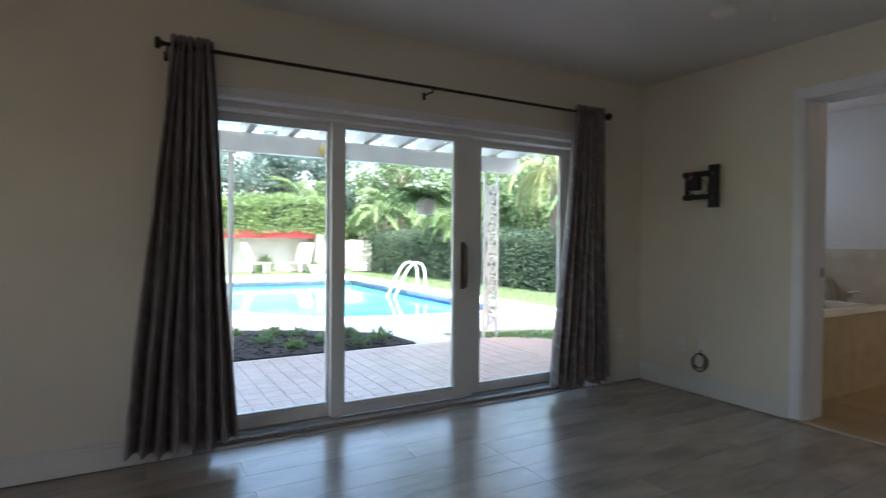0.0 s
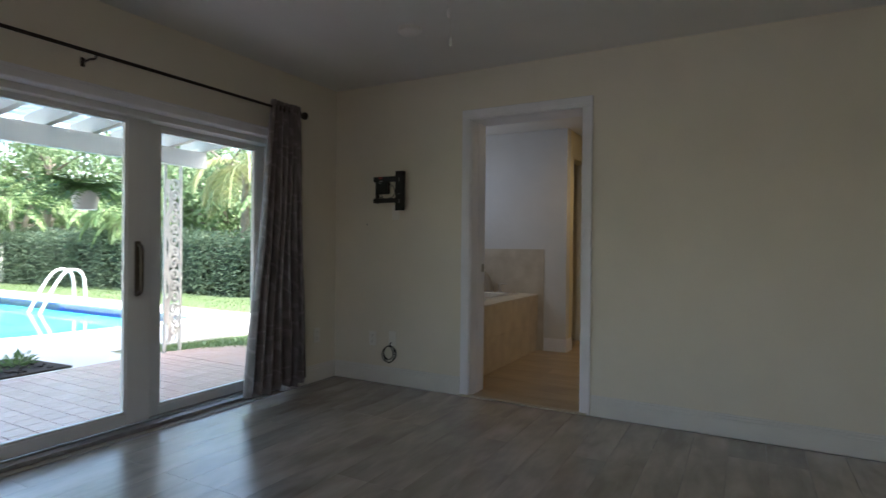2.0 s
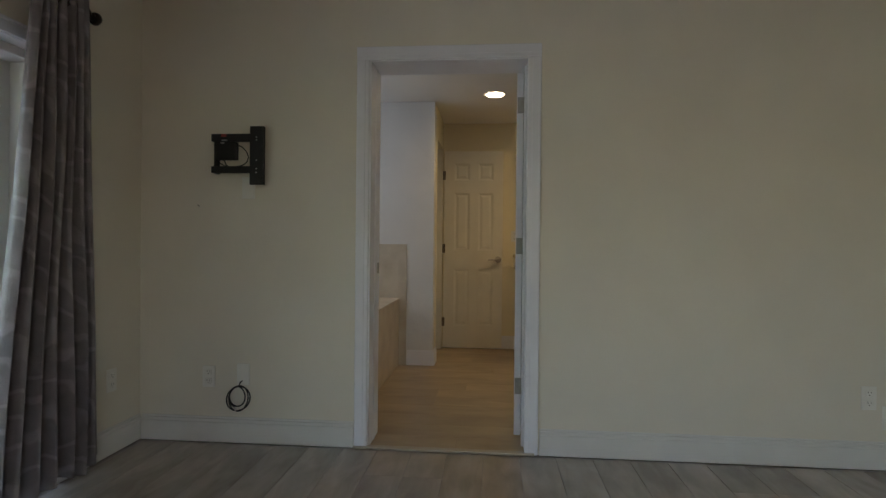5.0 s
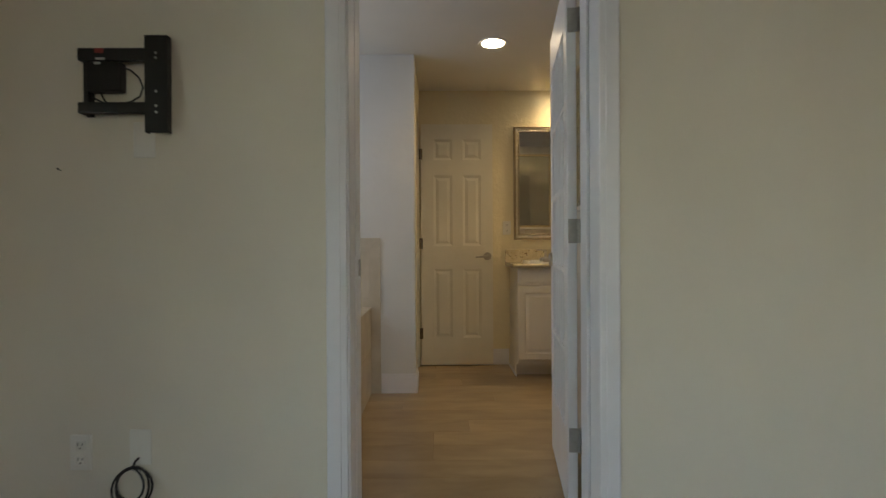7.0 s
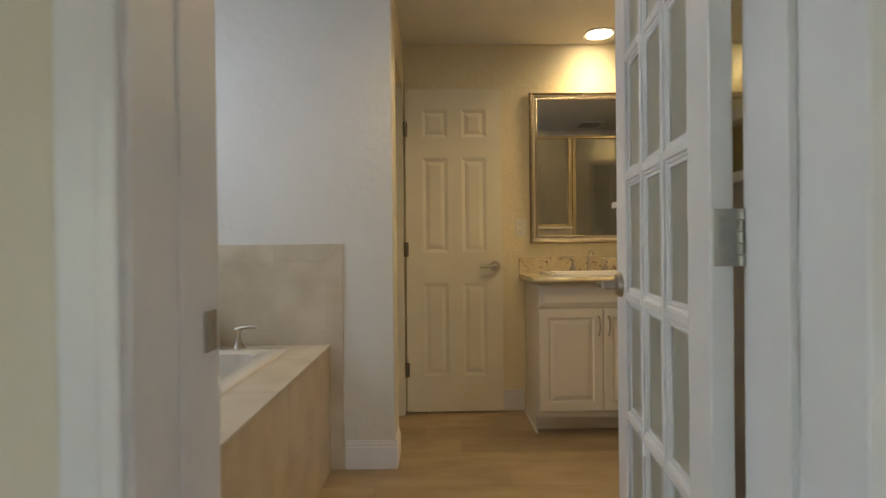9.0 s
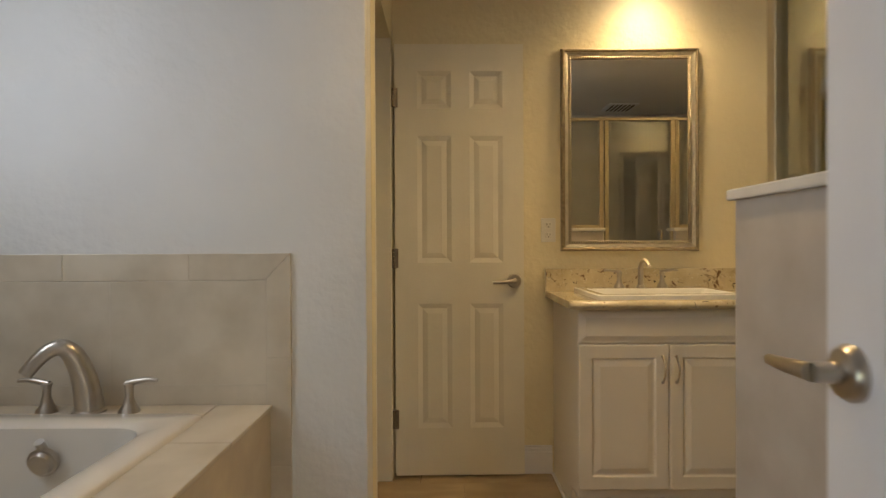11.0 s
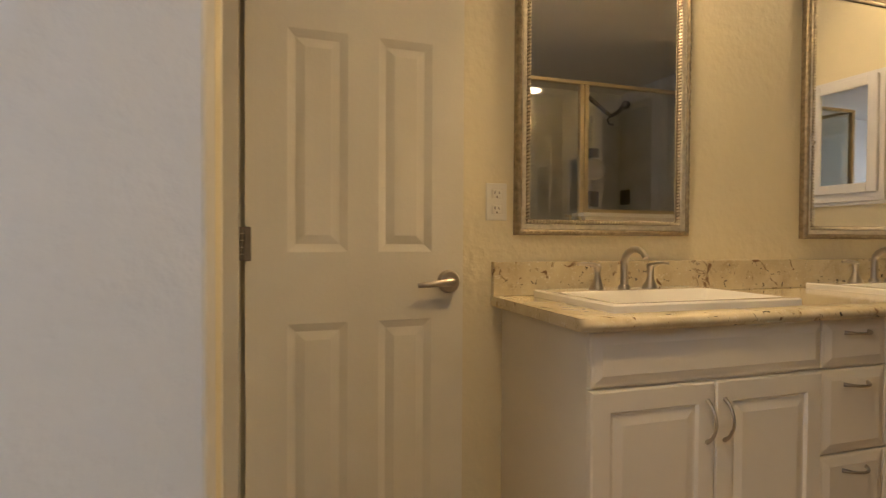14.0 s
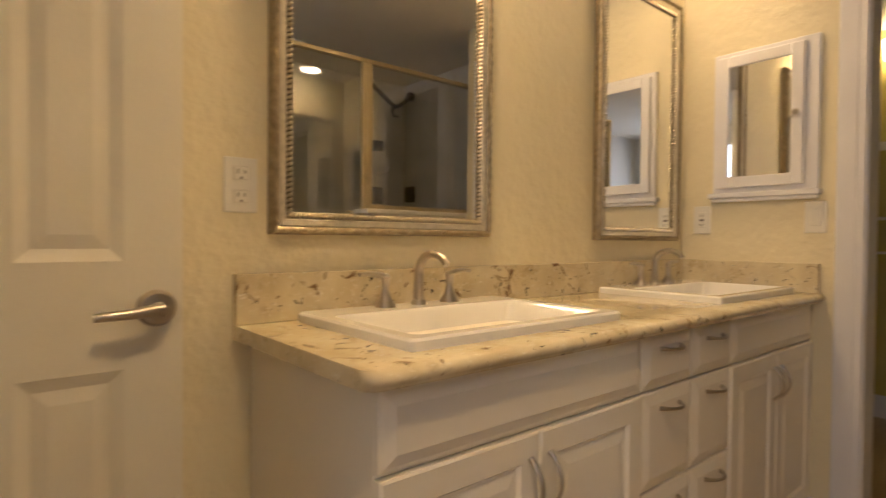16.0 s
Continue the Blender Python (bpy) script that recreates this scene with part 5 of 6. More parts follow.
WATER = material("pool_water", (0.08, 0.56, 0.70), 0.05, vary=0.12, scale=1.2, tint=(0.15, 0.68, 0.80), bump=0.10, bump_scale=5)
COBALT = material("cobalt_waterline_tile", (0.010, 0.06, 0.62), 0.3, vary=0.15, scale=12)
STUCCO = material("white_stucco", (0.66, 0.63, 0.58), 0.85, vary=0.06, scale=3, bump=0.3, bump_scale=50)
WPAINT = material("white_exterior_paint", (0.72, 0.69, 0.64), 0.5, vary=0.06, scale=5, bump=0.05)
REDM = material("red_awning_canvas", (0.36, 0.045, 0.045), 0.7, vary=0.1, scale=5)
BARK = material("grey_palm_bark", (0.27, 0.23, 0.18), 0.9, vary=0.2, scale=9, bump=0.5, bump_scale=30)


def leafy(name, base, tint, rough=0.5, back=0.35):
    """Leaf colour that varies by leaf, with light coming through."""
    m = bpy.data.materials.new(name)
    m.use_nodes = True
    n, l = m.node_tree.nodes, m.node_tree.links
    b = n["Principled BSDF"]
    geo = n.new("ShaderNodeNewGeometry")
    mx = n.new("ShaderNodeMix")
    mx.data_type = "RGBA"
    mx.inputs["A"].default_value, mx.inputs["B"].default_value = (*base, 1), (*tint, 1)
    l.new(geo.outputs["Random Per Island"], mx.inputs["Factor"])
    l.new(mx.outputs["Result"], b.inputs["Base Color"])
    b.inputs["Roughness"].default_value = rough
    tr, ms = n.new("ShaderNodeBsdfTranslucent"), n.new("ShaderNodeMixShader")
    l.new(mx.outputs["Result"], tr.inputs[0])
    ms.inputs[0].default_value = back
    l.new(b.outputs[0], ms.inputs[1])
    l.new(tr.outputs[0], ms.inputs[2])
    l.new(ms.outputs[0], n["Material Output"].inputs[0])
    return m


LEAF_HEDGE = leafy("dark_hedge_leaf", (0.068, 0.11, 0.068), (0.125, 0.175, 0.105))
LEAF_VINE = leafy("bright_vine_leaf", (0.14, 0.23, 0.08), (0.24, 0.33, 0.13))
LEAF_TREE = leafy("tree_leaf", (0.12, 0.20, 0.09), (0.27, 0.36, 0.18))
LEAF_BLUE = leafy("blue_green_tree_leaf", (0.10, 0.16, 0.14), (0.20, 0.27, 0.23))
LEAF_PALM = leafy("palm_leaflet", (0.15, 0.24, 0.09), (0.32, 0.42, 0.19))
LEAF_DRY = leafy("pale_palm_leaflet", (0.30, 0.34, 0.14), (0.42, 0.42, 0.22))
LEAF_FERN = leafy("fern_leaf", (0.06, 0.15, 0.03), (0.14, 0.25, 0.06))

structure("house_wall_outside", B(((-8, NO - 0.02, GZ - 0.1), (WW - 0.2, NO, 2.6)), ((BX, NO - 0.02, GZ - 0.1), (12, NO, 2.6))), STUCCO, "white stucco outside wall of the house")
POOL = [(6.05, 7.95), (6.02, 12.0), (5.95, 15.6), (3.4, 15.9), (1.0, 16.2), (0.25, 15.4), (0.1, 13.6), (0.35, 11.9), (1.0, 10.6), (1.75, 9.65), (2.2, 9.0), (2.85, 8.42), (3.7, 8.08), (4.75, 7.95)]
DECKO = [(7.0, 5.3), (6.95, 8.0), (6.9, 13.0), (6.8, 18.4), (1.0, 18.6), (-4.0, 18.6), (-6.0, 12.0), (-6.0, 5.80), (0.0, 5.80), (3.72, 5.80), (3.75, 6.38), (5.5, 6.12)]


def poly_sheet(bm, outer, inner, z0, z1):
    """A flat slab with one hole, walls included."""
    def loop(pts, z):
        vs = [bm.verts.new((x, y, z)) for x, y in pts]
        return vs, [bm.edges.new((vs[k], vs[(k + 1) % len(vs)])) for k in range(len(vs))]
    tops, edges = [], []
    for pts in (outer, inner):
        if pts:
            vs, es = loop(pts, z1)
            tops.append(vs)
            edges += es
    bmesh.ops.triangle_fill(bm, edges=edges, use_beauty=True)
    for vs in tops:
        lo = [bm.verts.new((v.co.x, v.co.y, z0)) for v in vs]
        for k in range(len(vs)):
            bm.faces.new((vs[k], vs[(k + 1) % len(vs)], lo[(k + 1) % len(vs)], lo[k]))


bm = bmesh.new()
poly_sheet(bm, [(-150, NO), (200, NO), (200, 300), (-150, 300)], POOL, GZ - 0.3, GZ - 0.03)
structure("ground", bm, GRASS, "mown green lawn reaching into the distance")
bm = bmesh.new()
poly_sheet(bm, DECKO, POOL, GZ - 0.09, GZ - 0.005)
structure("pool_deck", bm, DECK, "bright white concrete pool deck")
bm = bmesh.new()
grow = []
cx, cy = 3.3, 12.0
for x, y in POOL:
    d = Vector((x - cx, y - cy)).normalized() * 0.32
    grow.append((x + d.x, y + d.y))
poly_sheet(bm, grow, POOL, GZ - 0.02, GZ + 0.015)
structure("pool_coping", bm, DECK, "pale rounded coping round the pool")
bm = bmesh.new()
vs = [bm.verts.new((x, y, GZ - 0.005)) for x, y in POOL]
lo = [bm.verts.new((x, y, GZ - 0.16)) for x, y in POOL]
for k in range(len(vs)):
    bm.faces.new((vs[k], vs[(k + 1) % len(vs)], lo[(k + 1) % len(vs)], lo[k]))
structure("pool_waterline_tiles", bm, COBALT, "dark cobalt blue waterline tiles of the pool")
bm = bmesh.new()
bm.faces.new([bm.verts.new((x, y, GZ - 0.15)) for x, y in POOL])
structure("water", bm, WATER, "turquoise swimming pool water with soft ripples")

# planting bed beside the patio
BED = [(-2.5, 5.86), (3.12, 5.90), (3.06, 6.65), (2.2, 7.35), (1.4, 7.75), (0.2, 8.0), (-2.5, 8.0)]
bm = bmesh.new()
poly_sheet(bm, BED, None, GZ - 0.06, GZ + 0.012)
structure("planting_bed", bm, MULCH, "dark mulch planting bed at the patio edge")
rnd = random.Random(5)


def leaf_quad(bm, p, d, n, length, width):
    """One bent leaf: four corners and a lifted middle."""
    d = d.normalized()
    s = d.cross(n)
    s = s.normalized() if s.length > 1e-4 else d.orthogonal().normalized()
    up = s.cross(d).normalized()
    a = bm.verts.new(p)
    m1 = bm.verts.new(p + d * length * 0.5 + s * width * 0.5 + up * length * 0.06)
    m2 = bm.verts.new(p + d * length * 0.5 - s * width * 0.5 + up * length * 0.06)
    t = bm.verts.new(p + d * length - up * length * 0.12)
    bm.faces.new((a, m1, t, m2))


def rvec(r):
    while True:
        v = Vector((r.uniform(-1, 1), r.uniform(-1, 1), r.uniform(-1, 1)))
        if 0.05 < v.length < 1:
            return v.normalized()


def clump(r, p, size, count, leaf, mat, name, label, cat, group=""):
    bm = bmesh.new()
    for _ in range(count):
        d = rvec(r)
        d.z = abs(d.z) * 0.9 + 0.15
        q = Vector(p) + Vector((d.x * size * r.uniform(0, 0.8), d.y * size * r.uniform(0, 0.8), d.z * size * r.uniform(0, 0.5)))
        leaf_quad(bm, q, d, rvec(r), leaf * r.uniform(0.7, 1.4), leaf * 0.4)
    return solo(name, bm, mat, label, cat, group=group)


inside = [(0.75, 6.3), (1.05, 6.9), (1.55, 6.7), (1.8, 6.25), (2.2, 6.45), (2.5, 6.15), (1.3, 7.35), (2.6, 6.75), (2.05, 7.05), (2.85, 6.35), (0.4, 6.8), (0.2, 7.4), (1.75, 7.2)]
for k, (x, y) in enumerate(inside):
    clump(rnd, (x, y, GZ), rnd.uniform(0.14, 0.26), 150, 0.055, LEAF_TREE if k % 3 else LEAF_VINE, "bedding_plant", "low green bedding plant in dark mulch", "plant", "bedding plants")
bm = bmesh.new()
for _ in range(900):
    x, y = rnd.uniform(-0.5, 3.0), rnd.uniform(5.9, 7.7)
    if y > 8.15 - 0.75 * max(0, x - 0.3) + 0.1:
        continue
    box(bm, (0, 0, 0), (rnd.uniform(0.02, 0.06), rnd.uniform(0.01, 0.02), 0.012), 0, Matrix.Translation((x, y, GZ + 0.012)) @ Euler((rnd.uniform(-0.5, 0.5), rnd.uniform(-0.5, 0.5), rnd.uniform(0, 6))).to_matrix().to_4x4())
solo("bark_chips", bm, MULCH, "loose dark bark chips on the planting bed", "mulch", "stuff")

# grass tufts along the near lawn
bm = bmesh.new()
for _ in range(5000):
    if rnd.random() < 0.35:
        a, b = rnd.random(), rnd.random()
        x = 3.9 + a * 2.6
        y = 6.3 - a * 0.8 - b * (0.35 + a * 1.1)
    else:
        x, y = rnd.uniform(7.0, 8.6), rnd.uniform(6.5, 18)
    d = Vector((rnd.uniform(-0.5, 0.5), rnd.uniform(-0.5, 0.5), 1))
    leaf_quad(bm, Vector((x, y, GZ - 0.03)), d, rvec(rnd), rnd.uniform(0.04, 0.08), 0.012)
solo("grass", bm, LEAF_VINE, "short green grass blades of the lawn", "grass", "stuff")

# ---- patio cover ----
pc = thing("patio_cover", "white timber patio cover with rafters and translucent panels", "patio cover")
BY = 5.81
part("beam", B(((-3.5, BY - 0.045, 1.965), (4.50, BY + 0.045, 2.15)), bevel=0.004), WPAINT, pc)
part("ledger", B(((-3.5, NO, 2.38), (4.5, NO + 0.04, 2.52)), bevel=0.003), WPAINT, pc)
rm = bmesh.new()
L = math.hypot(BY + 0.35 - NO, 0.27)
box(rm, (-0.034, 0, -0.08), (0.034, L, 0.07), 0.003)
rafter_me = finish("rafter", rm, WPAINT)
ang = -math.atan2(0.27, BY + 0.35 - NO)
for k in range(20):
    o = new("rafter", rafter_me)
    o.parent = pc
    o.matrix_local = Matrix.Translation((-3.3 + k * 0.41, NO + 0.02, 2.47)) @ Matrix.Rotation(ang, 4, "X")
PANELM = bpy.data.materials.new("translucent_roof_panel")
PANELM.use_nodes = True
_n, _l = PANELM.node_tree.nodes, PANELM.node_tree.links
_t, _m = _n.new("ShaderNodeBsdfTranslucent"), _n.new("ShaderNodeMixShader")
_t.inputs[0].default_value = (0.50, 0.58, 0.66, 1)
_m.inputs[0].default_value = 0.55
_n["Principled BSDF"].inputs["Base Color"].default_value = (0.7, 0.74, 0.78, 1)
_l.new(_n["Principled BSDF"].outputs[0], _m.inputs[1])
_l.new(_t.outputs[0], _m.inputs[2])
_l.new(_m.outputs[0], _n["Material Output"].inputs[0])
bm = bmesh.new()
R = Matrix.Translation((0, NO + 0.02, 2.545)) @ Matrix.Rotation(ang, 4, "X")
for k in range(24):
    box(bm, (-3.5, k * L / 24, 0), (4.55, (k + 0.92) * L / 24, 0.006), 0, R)
part("roof_panels", bm, PANELM, pc, "pale blue translucent roof panels")


def scroll_post(x, y):
    th = thing("iron_post", "white wrought iron post with scrollwork", "post")
    for dx in (0.0, 0.19):
        part("upright", B(((x + dx - 0.014, y - 0.014, GZ), (x + dx + 0.014, y + 0.014, 1.965)), bevel=0.002), WPAINT, th)
    z, s = 0.05, 1
    while z < 1.75:
        bm = bmesh.new()
        pts = []
        for k in range(33):
            a = k / 32
            th_ = a * 2.3 * math.pi
            r = 0.052 * (1 - 0.72 * a)
            pts.append((x + 0.115 + s * (r * math.cos(th_) - 0.006), y, z + 0.07 + r * math.sin(th_) * 1.2))
        tube(bm, pts, 0.017, 6)
        part("scroll", bm, WPAINT, th, "", True)
        z += 0.125
        s = -s
    bm = bmesh.new()
    for k in range(30):
        za, zb = 0.0 + k * 0.06, 0.0 + (k + 1) * 0.06
        xa, xb = x + 0.05 + 0.022 * math.sin(k * 0.8), x + 0.05 + 0.022 * math.sin((k + 1) * 0.8)
        vs = [bm.verts.new(p) for p in ((xa - 0.026, y - 0.005, za), (xa + 0.026, y - 0.005, za), (xb + 0.026, y - 0.005, zb), (xb - 0.026, y - 0.005, zb), (xa - 0.026, y + 0.005, za), (xa + 0.026, y + 0.005, za), (xb + 0.026, y + 0.005, zb), (xb - 0.026, y + 0.005, zb))]
        for f in ((0, 1, 2, 3), (7, 6, 5, 4), (1, 5, 6, 2), (4, 0, 3, 7)):
            bm.faces.new([vs[i] for i in f])
    part("vine_band", bm, WPAINT, th)
    bm = bmesh.new()
    tube(bm, [(x + 0.115 + 0.04 * math.sin(k * 0.9), y, 0.0 + k * 0.06) for k in range(31)], 0.009, 6)
    part("scroll_stem", bm, WPAINT, th, "", True)
    return th


scroll_post(4.01, BY)
structure("downspout", B(((1.03, BY + 0.05, GZ), (1.075, BY + 0.09, 1.97)), bevel=0.004), WPAINT, "thin white downspout at the patio edge")
gl = thing("porch_globe", "yellowish glass porch globe under the beam", "porch lamp", m=Matrix.Translation((1.96, BY - 0.05, 2.04)))
bm = bmesh.new()
bmesh.ops.create_uvsphere(bm, u_segments=20, v_segments=12, radius=0.065)
part("globe", bm, material("amber_glass", (0.75, 0.62, 0.25), 0.2), gl, "", True)
part("fitter", B(((-0.03, -0.03, 0.05), (0.03, 0.06, 0.085)), bevel=0.005), WPAINT, gl)

hp = thing("hanging_planter", "white hanging plastic pot with trailing green fern", "planter", m=Matrix.Translation((3.17, BY - 0.02, 1.50)))
bm = bmesh.new()
lathe(bm, [(0.01, -0.09), (0.095, -0.09), (0.125, 0.07), (0.135, 0.075), (0.135, 0.095), (0.118, 0.095), (0.11, 0.06), (0.01, 0.06)], 24)
part("pot", bm, WPAINT, hp, "", True)
for a in (0, 120, 240):
    bm = bmesh.new()
    cyl(bm, (0.12 * math.cos(radians(a)), 0.12 * math.sin(radians(a)), 0.09), (0, 0, 0.468), 0.003, seg=6)
    part("wire", bm, STEEL, hp)
bm = bmesh.new()
for _ in range(90):
    a, up, ln = rnd.uniform(0, 6.28), rnd.uniform(0.1, 1.0), rnd.uniform(0.3, 0.68)
    p = Vector((0.06 * math.cos(a), 0.06 * math.sin(a), 0.08))
    d = Vector((math.cos(a), math.sin(a), up * 1.3)).normalized()
    for k in range(12):
        p = p + d * ln / 12
        d = (d + Vector((0, 0, -0.16))).normalized()
        side = d.cross(Vector((0, 0, 1))).normalized()
        for s in (-1, 1):
            leaf_quad(bm, p, (side * s + d * 0.4), Vector((0, 0, 1)), 0.075 * (1.2 - k / 14), 0.030)
part("fern", bm, LEAF_FERN, hp, "trailing green fern")


# ---- pool furniture ----
rail = thing("pool_handrail", "white tubular pool handrail with two hoops", "handrail")
for y in (11.75, 12.15):
    bm = bmesh.new()
    pts = [(5.46, y, -0.5), (5.66, y, -0.05), (5.84, y, 0.30), (5.98, y, 0.50), (6.12, y, 0.57), (6.27, y, 0.54), (6.36, y, 0.40), (6.38, y, GZ)]
    fine = []
    for a, b in zip(pts, pts[1:]):
        for k in range(4):
            fine.append(Vector(a).lerp(Vector(b), k / 4))
    fine.append(Vector(pts[-1]))
    for _ in range(3):
        fine = [fine[0]] + [(fine[i - 1] + fine[i] * 2 + fine[i + 1]) / 4 for i in range(1, len(fine) - 1)] + [fine[-1]]
    tube(bm, fine, 0.028, 12)
    part("hoop", bm, WPAINT, rail, "", True)


def lounger(x, y, rz):
    th = thing("sun_lounger", "white plastic pool chair with raised back", "lounger", "poolside loungers", Matrix.Translation((x, y, GZ)) @ pose(0, 0, 0, 0, 0, rz))
    part("seat", B(((-0.30, -0.30, 0.30), (0.30, 0.30, 0.35)), bevel=0.01), WPAINT, th)
    part("backrest", box(bmesh.new(), (-0.30, 0, -0.03), (0.30, 0.75, 0.03), 0.01, Matrix.Translation((0, 0.27, 0.34)) @ pose(0, 0, 0, 68)), WPAINT, th)
    for dx in (-0.26, 0.26):
        for dy in (-0.25, 0.25):
            part("leg", B(((dx - 0.035, dy - 0.035, 0), (dx + 0.035, dy + 0.035, 0.30)), bevel=0.006), WPAINT, th)


lounger(4.25, 20.0, 62)
lounger(5.60, 20.0, -50)
pl = thing("planter_pot", "grey stone planter pot near the pool", "planter", m=Matrix.Translation((5.95, 18.9, GZ)))
bm = bmesh.new()
lathe(bm, [(0.01, 0), (0.22, 0), (0.30, 0.22), (0.31, 0.28), (0.25, 0.28), (0.01, 0.2)], 20)
part("pot", bm, STUCCO, pl, "", True)
solo("planter_box", B(((7.55, 19.4, GZ), (8.35, 19.9, 0.25)), bevel=0.02), STUCCO, "low white planter box by the hedge", "planter")
pch = thing("patio_chair", "dark metal patio chair beside the sliding door", "chair", m=Matrix.Translation((5.27, 5.12, GZ)) @ pose(0, 0, 0, 0, 0, 20))
for a, b in (((-0.28, -0.28, 0), (-0.18, 0.2, 0.46)), ((-0.28, 0.30, 0), (-0.18, -0.15, 0.46)), ((0.28, -0.28, 0), (0.2, 0.2, 0.46)), ((0.28, 0.30, 0), (0.2, -0.15, 0.46))):
    bm = bmesh.new()
    tube(bm, [a, b], 0.012, 8)
    part("leg", bm, BLACK, pch, "", True)
part("seat", B(((-0.25, -0.22, 0.44), (0.25, 0.25, 0.47)), bevel=0.008), BLACK, pch)
part("backrest", B(((-0.25, 0.22, 0.47), (0.25, 0.25, 0.88)), bevel=0.008), BLACK, pch)

# ---- far boundary ----
structure("garden_wall", B(((-6, 21.6, GZ - 0.1), (9.6, 21.8, 1.05))), STUCCO, "white stucco garden wall at the back")
structure("shed_wall", B(((2.0, 21.2, GZ - 0.1), (6.3, 21.55, 1.5))), STUCCO, "shaded white wall behind the loungers")
structure("shed_post", B(((6.4, 20.4, GZ), (6.75, 20.7, 1.25))), WPAINT, "white post of the vine shelter")
aw = solo("awning", B(((3.0, 20.35, 1.10), (6.35, 20.55, 1.38)), bevel=0.01), REDM, "red canvas awning valance under the vine", "awning")


def leaf_mass(name, boxes, count, leaf, mat, label, cat, seed):
    """A hedge: leaves over uneven boxes, with plain boxes inside coloured dark as shade."""
    r = random.Random(seed)
    bm = bmesh.new()
    for _ in range(count):
        a, b = boxes[r.randrange(len(boxes))]
        p = Vector([r.uniform(a[i], b[i]) for i in range(3)])
        side = r.random()
        if side < 0.45:
            p.y = a[1] + r.uniform(-0.12, 0.25)
        elif side < 0.7:
            p.x = a[0] + r.uniform(-0.12, 0.25)
        elif side < 0.92:
            p.z = b[2] + r.uniform(-0.2, 0.14) + 0.07 * math.sin(p.x * 3 + p.y * 2.3)
        d = rvec(r)
        d.z = d.z * 0.6 - 0.1
        leaf_quad(bm, p, d, rvec(r), leaf * r.uniform(0.6, 1.4), leaf * 0.5)
    th = thing(name, label, cat)
    part("leaves", bm, mat, th)
    # solid filler boxes; the shade between the leaves is put into their dark colour
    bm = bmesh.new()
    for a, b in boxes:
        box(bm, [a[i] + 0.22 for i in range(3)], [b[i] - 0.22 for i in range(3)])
    part("core", bm, material("hedge_inner_shade", (0.035, 0.055, 0.032), 0.95, vary=0.3, scale=9), th, "plain dark boxes painted as the shade inside")
    return th


segs = []
for k in range(10):
    y = 8.0 + k * 1.15
    x = 9.1 - 0.125 * k
    segs.append(((x, y, GZ - 0.2), (x + 1.0, y + 1.3, 1.28 + 0.08 * math.sin(k * 2.2))))
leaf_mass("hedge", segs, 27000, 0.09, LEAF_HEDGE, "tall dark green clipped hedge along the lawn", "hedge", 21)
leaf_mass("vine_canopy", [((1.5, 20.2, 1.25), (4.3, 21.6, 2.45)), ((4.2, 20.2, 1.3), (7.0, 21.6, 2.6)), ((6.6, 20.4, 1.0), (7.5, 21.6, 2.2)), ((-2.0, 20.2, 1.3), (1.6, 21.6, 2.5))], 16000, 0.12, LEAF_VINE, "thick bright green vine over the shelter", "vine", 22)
for k, (x, y, w, h) in enumerate(((4.6, 20.95, 0.4, 1.0), (7.3, 20.9, 0.35, 0.9), (6.1, 19.6, 0.3, 0.5))):
    clump(rnd, (x, y, GZ), w, 260, 0.16, LEAF_TREE, "shrub", "small green shrub by the garden wall", "shrub", "garden shrubs").scale = (1, 1, h / w)


def palm(x, y, h, nf, fl, lean, mat, label, seed, droop=0.13, trunk=0.11, leaflet=0.34):
    r = random.Random(seed)
    th = thing("palm_tree", label, "tree", "garden palms", Matrix.Translation((x, y, GZ - 0.05)))
    bm = bmesh.new()
    top = Vector((lean[0], lean[1], h))
    pts, rad = [], []
    n = 22
    for k in range(n + 1):
        a = k / n
        pts.append(Vector((lean[0] * a * a, lean[1] * a * a, h * a)))
        rad.append(trunk * (1.25 - 0.55 * a) * (1.0 + 0.06 * (k % 2)))
    tube(bm, pts, rad, 10)
    part("trunk", bm, BARK, th, "", True)
    bm = bmesh.new()
    for f in range(nf):
        a = 2 * math.pi * f / nf + r.uniform(-0.3, 0.3)
        up = r.uniform(0.15, 1.5)
        d = Vector((math.cos(a), math.sin(a), up)).normalized()
        p = top.copy()
        L_ = fl * r.uniform(0.8, 1.15)
        steps = 18
        prev = p.copy()
        for k in range(steps):
            p = p + d * L_ / steps
            d = (d + Vector((0, 0, -droop * (0.6 + k / steps)))).normalized()
            side = d.cross(Vector((0, 0, 1)))
            side = side.normalized() if side.length > 1e-3 else Vector((1, 0, 0))
            w = 0.02
            q = [bm.verts.new(v) for v in (prev + side * w, prev - side * w, p - side * w, p + side * w)]
            bm.faces.new(q)
            if k > 2:
                ll = leaflet * math.sin(math.pi * (0.15 + 0.8 * k / steps))
                for s in (-1, 1):
                    for e in (0.0, 0.5):
                        leaf_quad(bm, prev.lerp(p, e), side * s + d * 0.55 + Vector((0, 0, r.uniform(-0.55, 0.05))), Vector((0, 0, 1)), ll * r.uniform(0.85, 1.1), 0.045)
            prev = p.copy()
    part("crown", bm, mat, th, "feathery green fronds")
    return th


